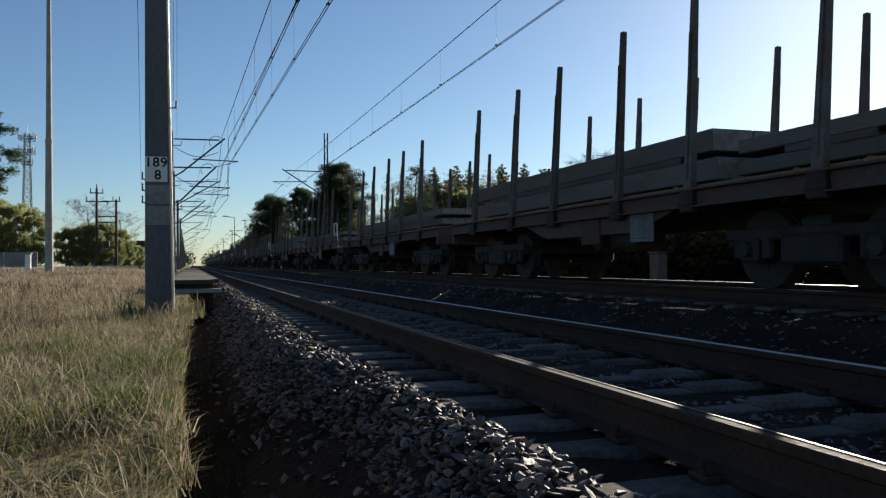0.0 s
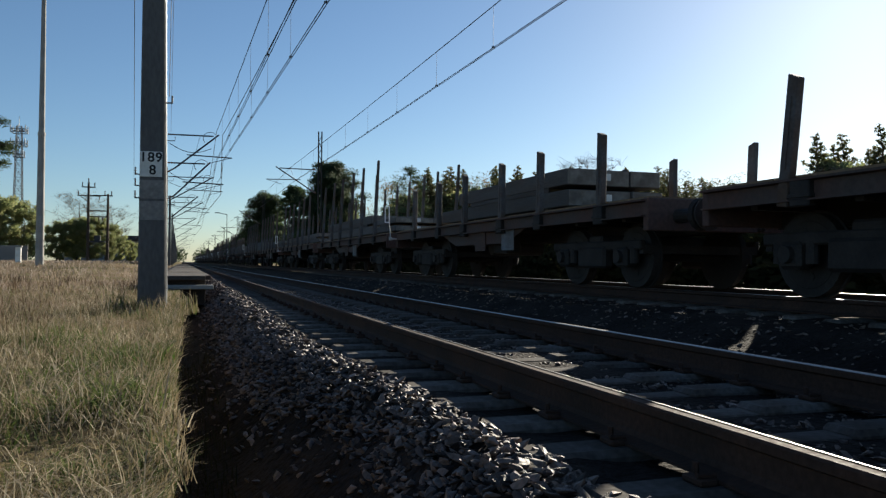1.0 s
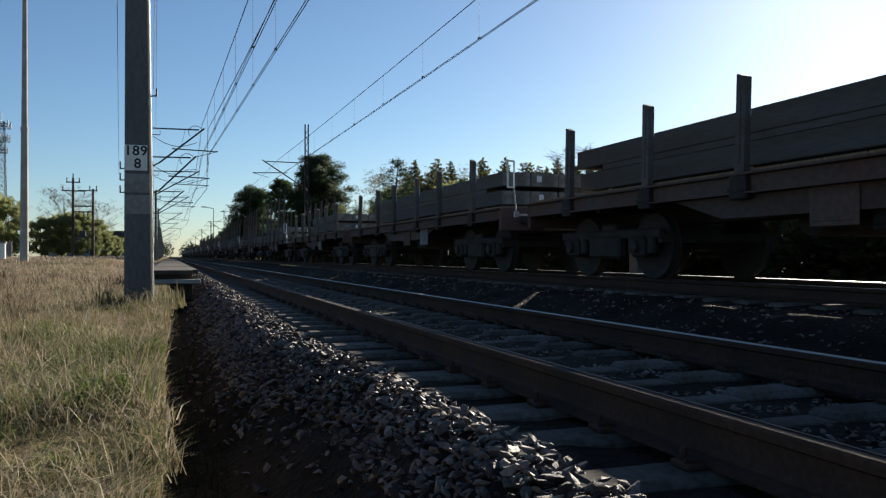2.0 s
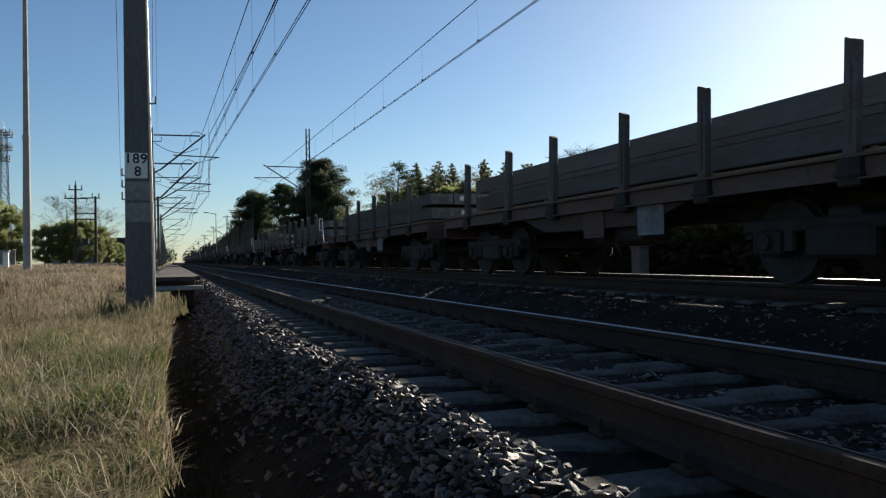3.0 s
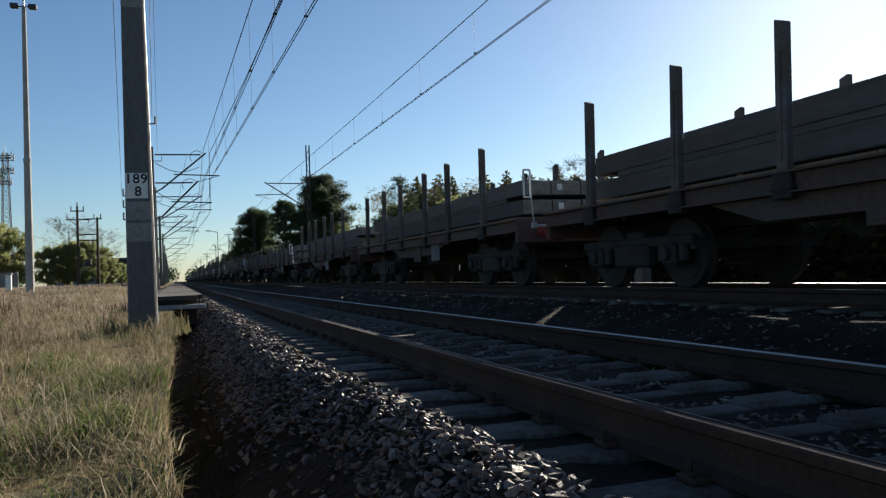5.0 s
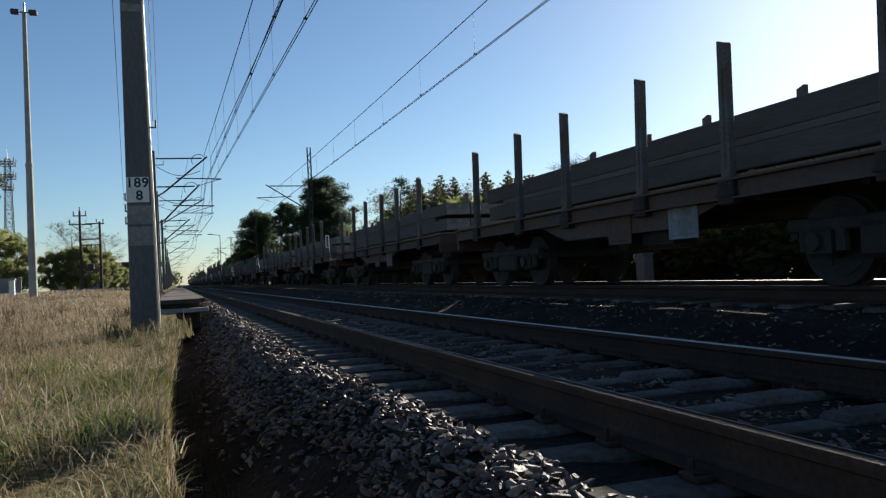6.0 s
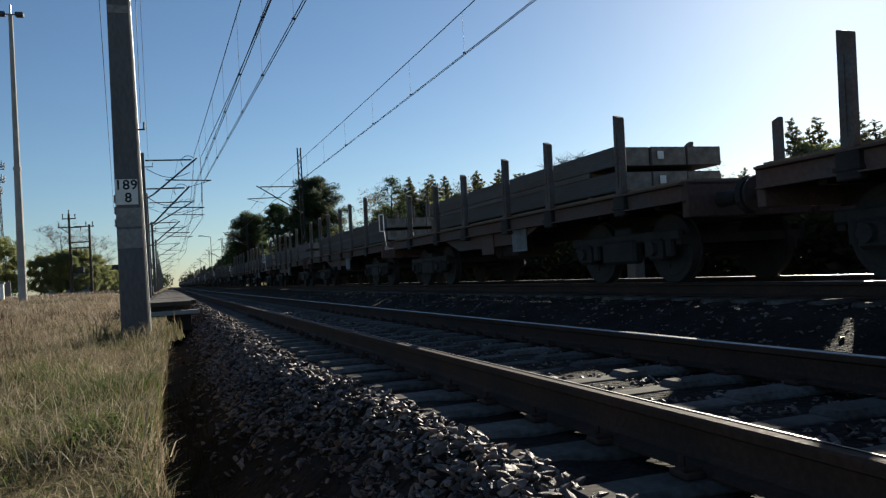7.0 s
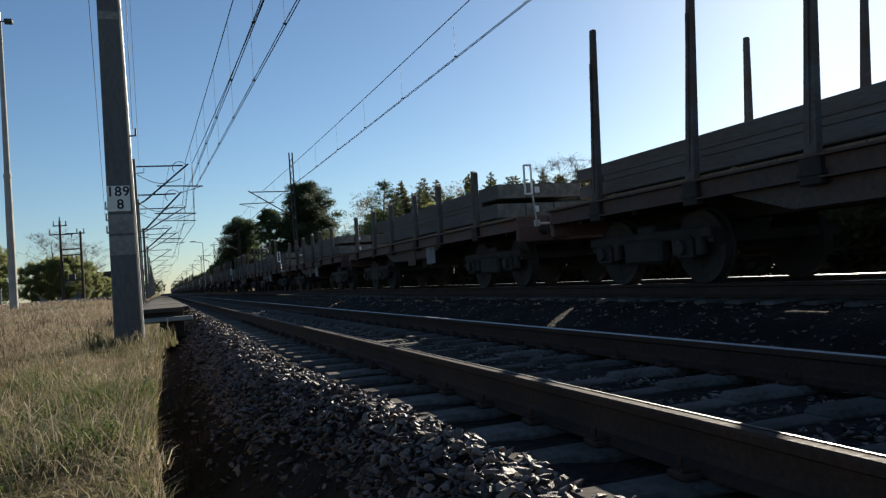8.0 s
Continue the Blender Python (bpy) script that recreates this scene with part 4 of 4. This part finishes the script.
def plant_trees():
    rng = random.Random(21)
    big = tree_meshes("fir", 11.5, 1, 0.38, 0.13, 5500)
    big2 = tree_meshes("fir", 10.5, 2, 0.35, 0.13, 4800)
    slim = tree_meshes("pine", 9.0, 12, 0.24, 0.17, 2600)
    tree(big, 13.4, 73, -0.3, 20, 0.93, "large dark green pine with a full crown behind the train")
    tree(slim, 10.6, 76, -0.3, 120, 0.95, "dark green pine with loose branches behind the train")
    tree(big2, 11.3, 111, -0.3, 200, 1.03, "round-topped dark green pine behind the train")
    open_pine = tree_meshes("pine", 9.5, 5, 0.20, 0.11, 1500)
    tree(open_pine, 18.0, 62, -0.3, 40, 0.98, "open-crowned pine standing alone before the wood")
    yellow = tree_meshes("bush", 6.5, 8, 0.24, 0.10, 1800)
    tree(yellow, 14.6, 70, -0.3, 0, 0.85, "yellowing young birch beside a pine")
    young = [tree_meshes("young", 8.0, 30 + i, 0.30, 0.10, 5200) for i in range(4)]
    brown = tree_meshes("bush", 7.0, 44, 0.22, 0.12, 2200)
    bare = tree_meshes("bare", 9.0, 51, 0.25, 0.06, 140)
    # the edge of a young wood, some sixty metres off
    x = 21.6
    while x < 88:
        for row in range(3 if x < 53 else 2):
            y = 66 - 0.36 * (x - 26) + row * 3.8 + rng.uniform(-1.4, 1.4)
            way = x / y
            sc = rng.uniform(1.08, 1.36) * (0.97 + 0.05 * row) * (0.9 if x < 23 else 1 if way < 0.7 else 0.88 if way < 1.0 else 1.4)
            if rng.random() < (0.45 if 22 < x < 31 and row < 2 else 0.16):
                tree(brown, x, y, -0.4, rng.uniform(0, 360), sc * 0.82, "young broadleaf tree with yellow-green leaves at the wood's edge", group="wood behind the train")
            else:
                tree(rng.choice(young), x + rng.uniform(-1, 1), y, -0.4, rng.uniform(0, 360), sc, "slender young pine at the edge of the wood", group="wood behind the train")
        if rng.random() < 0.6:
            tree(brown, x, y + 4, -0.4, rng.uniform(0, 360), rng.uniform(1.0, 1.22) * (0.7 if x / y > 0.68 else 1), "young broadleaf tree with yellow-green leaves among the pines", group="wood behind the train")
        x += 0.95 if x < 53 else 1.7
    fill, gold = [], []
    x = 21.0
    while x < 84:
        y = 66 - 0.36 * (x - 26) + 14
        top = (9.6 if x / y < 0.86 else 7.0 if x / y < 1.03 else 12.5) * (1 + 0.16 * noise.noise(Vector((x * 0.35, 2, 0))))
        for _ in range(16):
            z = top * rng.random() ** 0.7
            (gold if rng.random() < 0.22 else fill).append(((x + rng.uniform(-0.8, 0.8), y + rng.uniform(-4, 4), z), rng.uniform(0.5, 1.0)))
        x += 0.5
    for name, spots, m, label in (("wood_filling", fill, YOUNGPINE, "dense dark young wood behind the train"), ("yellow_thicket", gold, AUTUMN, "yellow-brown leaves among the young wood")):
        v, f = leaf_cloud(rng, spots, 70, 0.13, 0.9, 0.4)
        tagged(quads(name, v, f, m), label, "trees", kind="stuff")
    tree(bare, 34.4, 61, -0.4, 10, 1.14, "thin nearly bare birch at the wood's edge")
    tree(bare, 51.0, 50, -0.4, 80, 1.0, "thin nearly bare birch at the wood's edge")
    y = 120
    while y < 420:
        for row in range(2):
            tree(rng.choice([big2, big, young[0], young[1]]), 14 + row * 5 + rng.uniform(-1.5, 1.5) + (y - 120) * 0.01, y, -0.4, rng.uniform(0, 360), rng.uniform(0.55, 0.85), "dark pine along the railway", group="trees along the line")
        y += 9
    # low scrub on the far side of the line, added to hide bright ground
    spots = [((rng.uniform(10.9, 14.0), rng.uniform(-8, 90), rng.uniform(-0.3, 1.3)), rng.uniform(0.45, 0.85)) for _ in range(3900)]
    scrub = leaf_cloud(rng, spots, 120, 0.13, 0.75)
    # its leaf colour holds the shade beneath the wagons
    tagged(quads("scrub", scrub[0], scrub[1], SHADED_LEAVES), "added low scrub beyond the second track, shade put into its colour", "scrub", kind="stuff")
    # the left side
    bush = [tree_meshes("bush", 8.0, 60 + i, 0.30, 0.13, 3200) for i in range(3)]
    for x, y, s in ((-16.2, 93, 0.78), (-18.3, 91, 0.84), (-20.6, 92, 0.92), (-23.2, 93, 0.98), (-13.6, 97, 0.55), (-11.6, 98, 0.62), (-10.2, 97, 0.64), (-8.6, 99, 0.55), (-7.2, 101, 0.40), (-6.1, 104, 0.32), (-5.0, 108, 0.28), (-12.6, 103, 0.62), (-26, 95, 1.0)):
        tree(rng.choice(bush), x, y, 0.3, rng.uniform(0, 360), s, "dense shrubby tree with fresh yellow-green leaves", group="shrubs beyond the grass")
    spread = tree_meshes("bare", 10.0, 71, 0.36, 0.07, 160)
    tree(spread, -12.4, 108, 0, 0, 0.86, "bare spreading tree behind the shrubs")
    tree(spread, -9.0, 112, 0, 70, 0.74, "bare spreading tree behind the shrubs")
    tree(tree_meshes("pine", 13.0, 75, 0.27, 0.14, 9000), -14.6, 60, 0.2, 60, 0.95, "tall pine with drooping outer branches")
    woods = leaf_cloud(rng, [((x + rng.uniform(-6, 6), 620 + rng.uniform(-30, 30), rng.uniform(2, 9)), rng.uniform(5, 8)) for x in range(-420, 420, 9)], 9, 1.0, 0.9)
    tagged(quads("far_woods", woods[0], woods[1], NEEDLES), "distant dark wood on the horizon", "trees", kind="stuff")


# ---------------- loose stones ----------------
def stone_shapes():
    rng = random.Random(17)
    out = []
    for i in range(14):
        bm = bmesh.new()
        for _ in range(13):
            d = Vector((rng.gauss(0, 1), rng.gauss(0, 1), rng.gauss(0, 1))).normalized()
            bm.verts.new((d.x * rng.uniform(0.85, 1.4), d.y * rng.uniform(0.45, 0.8), d.z * rng.uniform(0.24, 0.52)))
        r = bmesh.ops.convex_hull(bm, input=bm.verts)
        bmesh.ops.delete(bm, geom=[g for g in r["geom_interior"] if isinstance(g, bmesh.types.BMVert)], context="VERTS")
        out.append(finish(bm, "stone", PEBBLE))
    return out


def scatter_stones(bed):
    shapes = stone_shapes()
    geo = []
    for me in shapes:
        co = np.empty(len(me.vertices) * 3)
        me.vertices.foreach_get("co", co)
        geo.append((co.reshape(-1, 3), [tuple(p.vertices) for p in me.polygons]))
    rng = random.Random(9)
    V, F, base = [], [], 0
    singles = 0

    def put(x, y, r, lift=0.35):
        nonlocal base, singles
        z = bed_height(x, y) + 0.03 * noise.noise(Vector((x * 5, y * 5, 0))) + r * lift
        m = Matrix.Translation((x, y, z)) @ Euler((rng.uniform(-0.7, 0.7), rng.uniform(-0.7, 0.7), rng.uniform(0, 6.3))).to_matrix().to_4x4() @ Matrix.Diagonal((r, r, r, 1))
        i = rng.randrange(len(geo))
        if singles < 300 and 0.6 < x < 1.2 and 1.6 < y < 3.4 and rng.random() < 0.5:
            o = part("stone", shapes[i], None, bed)
            o.matrix_basis = m
            singles += 1
            return
        co, fs = geo[i]
        a = np.array(m)
        V.append(co @ a[:3, :3].T + a[:3, 3])
        F.extend(tuple(q + base for q in p) for p in fs)
        base += len(co)
    # the shoulder beside the near rail, dense and close, thinning out down its slope
    y = 0.9
    while y < 60:
        r = 0.027 + 0.0011 * y if y < 30 else 0.060
        c = blend(CREST, y)
        bare = 0.34 if y < 5 else 0.50
        for _ in range(int(1.25 / (r * 0.95)) + 1):
            x = rng.uniform(c - 0.85, c + 0.15)
            if c - x > bare and rng.random() < min(0.985, 0.8 + 0.7 * (c - x - bare)):
                continue
            put(x, y + rng.uniform(-r, r), r * (0.4 + 0.85 * rng.random() ** 1.4), rng.uniform(0.0, 0.55) if rng.random() < 0.85 else rng.uniform(0.6, 0.9))
        y += r * 1.0
    # between and beside the rails, around the sleepers
    y = 0.9
    while y < 26:
        r = 0.03 + 0.0016 * y
        for _ in range(int(2.4 / (r * 1.6))):
            x = rng.uniform(1.72, 3.95)
            u = ((y - 0.42) / 0.545 + 0.5) % 1
            if 1.1 < x < 3.65 and abs(u - 0.5) < 0.27 and rng.random() < 0.96:
                continue
            put(x, y + rng.uniform(-r, r), r * rng.uniform(0.4, 0.85), -0.1)
        y += r * 1.3
    y = 2.0
    while y < 30:
        r = 0.04 + 0.0015 * y
        for _ in range(int(2.0 / (r * 4))):
            put(rng.uniform(3.9, 6.2), y, r * rng.uniform(0.4, 0.8), -0.25)
        y += r * 1.6
    me = bpy.data.meshes.new("loose_stones")
    me.from_pydata(np.concatenate(V).tolist(), [], F)
    me.materials.append(STONE)
    ob = new("loose_stones", me)
    ob.parent = bed
    tagged(ob, "loose grey-brown crushed stones", kind="stuff")


# ---------------- grass ----------------
def grow_grass(name, spots, height, width, material, label, seed, lean=0.35, lip=False):
    rs = np.random.RandomState(seed)
    n = len(spots)
    p = np.array(spots)
    h = height[0] + (height[1] - height[0]) * rs.rand(n) ** 1.6
    h *= p[:, 3]
    an, ln = rs.rand(n) * 6.283, rs.randn(n, 2) * lean
    over = 0.07 if lip else -0.02
    ln[:, 0] = np.minimum(ln[:, 0], np.maximum(0, over - p[:, 0]) / (1.1 * h))
    w = width * (0.6 + 0.8 * rs.rand(n)) * np.maximum(1, p[:, 1] / 9)
    side = np.stack([np.cos(an), np.sin(an), 0 * an], 1) * w[:, None]
    mid = p[:, :3] + np.stack([ln[:, 0] * h * 0.35, ln[:, 1] * h * 0.35, h * 0.6], 1)
    tip = p[:, :3] + np.stack([ln[:, 0] * h * 1.1, ln[:, 1] * h * 1.1, h * (1 - 0.25 * np.minimum(1, np.abs(ln).sum(1)))], 1)
    v = np.stack([p[:, :3] - side, p[:, :3] + side, mid + side * 0.7, mid - side * 0.7, tip], 1).reshape(-1, 3)
    f = []
    for i in range(n):
        a = i * 5
        f.append((a, a + 1, a + 2, a + 3))
        f.append((a + 3, a + 2, a + 4))
    ob = quads(name, v.tolist(), f, material)
    return tagged(ob, label, "grass", kind="stuff")


def sow():
    rng = random.Random(33)

    def spot(x, y, deep=0.02):
        k = 0.45 + 1.0 * max(0, 0.5 + noise.noise(Vector((x * 1.3, y * 1.3, 8))))
        return (x, y, meadow(x, y) - deep, k)
    near = []
    for _ in range(85000):
        y = 1.2 + 15 * rng.random() ** 1.7
        x = -0.02 - (0.75 * y + 0.6) * rng.random() ** 1.15
        if x > -0.1 and (x > -0.07 or rng.random() < 0.6):
            continue
        near.append(spot(x, y))
    grow_grass("dry_grass", near, (0.04, 0.21), 0.0023, GRASS, "matted dry brown and green grass beside the track", 1, 0.85)
    straw = []                             # flattened pale stalks, in drifts
    for _ in range(320):
        y = 1.3 + 11 * rng.random() ** 1.5
        x = -0.12 - (0.72 * y + 0.4) * rng.random() ** 1.2
        for _ in range(rng.randrange(3, 22)):
            straw.append(spot(min(-0.1, x + rng.gauss(0, 0.10)), y + rng.gauss(0, 0.12), -0.03))
    grow_grass("flattened_straw", straw, (0.08, 0.26), 0.0019, STRAW, "pale flattened straw lying on the grass", 8, 1.2)
    lip = []
    y = 1.3
    while y < 12:
        out = rng.uniform(-0.22, -0.03)
        k = rng.uniform(0.5, 1.15)
        for _ in range(rng.randrange(25, 90)):
            q = spot(-0.06, y + rng.gauss(0, 0.06))
            lip.append((out + rng.gauss(0, 0.025), q[1], q[2] - max(0, out) * 1.2, k))
        y += rng.uniform(0.07, 0.28)
    grow_grass("grass_tufts", lip, (0.06, 0.25), 0.0028, GRASS, "dry grass tufts hanging over the ditch's edge", 5, 0.7, True)
    mid = []
    for _ in range(60000):
        y = 11 + 78 * rng.random() ** 1.7
        x = -0.9 - (0.72 * y + 2) * rng.random()
        mid.append(spot(x, y))
    grow_grass("dry_meadow", mid, (0.05, 0.24), 0.003, MEADOW, "brown meadow grass running back to the shrubs", 2, 0.7)
    dead = []                              # dark dead weeds in clumps, from eight metres on
    for _ in range(150):
        y = 7.5 + 16 * rng.random() ** 1.2
        x = -0.7 - (0.66 * y) * rng.random()
        for _ in range(rng.randrange(12, 50)):
            dead.append(spot(x + rng.gauss(0, 0.16), y + rng.gauss(0, 0.2)))
    grow_grass("dead_weeds", dead, (0.10, 0.34), 0.0035, DRYWEED, "clumps of dark brown dead weeds in the meadow", 9, 0.35)
    stems = []
    for _ in range(1500):
        y = 1.6 + 13 * rng.random() ** 1.1
        stems.append(spot(-0.14 - (0.7 * y + 0.3) * rng.random() ** 1.3, y))
    grow_grass("straw_stems", stems, (0.15, 0.36), 0.0017, STRAW, "long pale dry grass stems", 3, 0.45)
    weeds = []
    for cx, cy, r, n in ((-0.28, 3.6, 0.22, 700), (-0.5, 4.6, 0.35, 900), (-0.35, 2.6, 0.12, 220), (-0.95, 2.25, 0.16, 500), (-0.3, 5.4, 0.3, 700), (-0.8, 3.4, 0.35, 500), (-0.75, 2.1, 0.1, 200), (-1.5, 3.3, 0.3, 400), (-0.8, 6.3, 0.4, 500)):
        for _ in range(n):
            x = cx + rng.gauss(0, r * 0.5)
            if x < -0.05:
                weeds.append(spot(x, cy + rng.gauss(0, r * 0.7)))
    grow_grass("green_weeds", weeds, (0.04, 0.16), 0.005, WEED, "tufts of fresh green weeds in the dry grass", 4, 0.7)
    foot = []
    for _ in range(900):
        a, d = rng.uniform(0, 6.283), rng.uniform(0.18, 0.6)
        x, y = -0.385 + d * math.cos(a), 10.45 + d * math.sin(a)
        foot.append(spot(x, y))
    grow_grass("grass_round_mast", foot, (0.12, 0.40), 0.004, GRASS, "dry grass round the foot of the mast", 5, 0.45)
    lip = []
    for _ in range(4200):
        y = 1.2 + 12 * rng.random() ** 1.4
        lip.append((rng.uniform(-0.12, -0.05), y, meadow(-0.06, y) - rng.uniform(0.0, 0.2), 0.6))
    grow_grass("overhanging_grass", lip, (0.06, 0.24), 0.0028, GRASS, "dry grass hanging over the edge of the dip", 7, 0.4, True)
    # grass of the dip, with the dip's shade put into its blade colour
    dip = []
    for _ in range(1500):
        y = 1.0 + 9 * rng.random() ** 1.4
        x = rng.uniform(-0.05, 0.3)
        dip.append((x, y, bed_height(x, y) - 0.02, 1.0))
    grow_grass("ditch_grass", dip, (0.04, 0.2), 0.003, SHADED_LEAVES, "low grass in the dip beside the ballast, coloured as if shaded", 6, 0.6, True)


def motions():
    near = [0, 1 / FPS, 2 / FPS]
    times = near + [0.2 + 0.4 * i for i in range(20)] + [8 - t for t in reversed(near)]
    for ob, s in TRAIN:
        z = ob.matrix_basis.translation.z
        walk(ob, [(t, pose(C2, s + SPEED * t, z)) for t in times])
    for ws, a in WHEELSETS:
        turn = math.degrees(SPEED / FPS / WHEEL)
        walk(ws, [(i / FPS, pose(0, a, WHEEL, -turn * i)) for i in range(241)])


lay_ground()
bed = lay_bed()
for n, (x, z, label) in enumerate(((C1 - 0.7525, 0, "rusty steel rail with a bright top, left rail of the empty track"), (C1 + 0.7525, 0, "rusty steel rail with a bright top on concrete sleepers"), (C2 - 0.7525, LIFT, "steel rail under the train's wheels"), (C2 + 0.7525, LIFT, "steel rail under the train's wheels"))):
    lay_rail(x, z, label, 1 if n % 2 == 0 else -1, n > 1, n > 0)
build_train()
overhead()
platform()
tall_lamp_mast()
cell_tower()
transformer_poles()
far_buildings()
plant_trees()
sow()
lay_sleepers()
scatter_stones(bed)
motions()
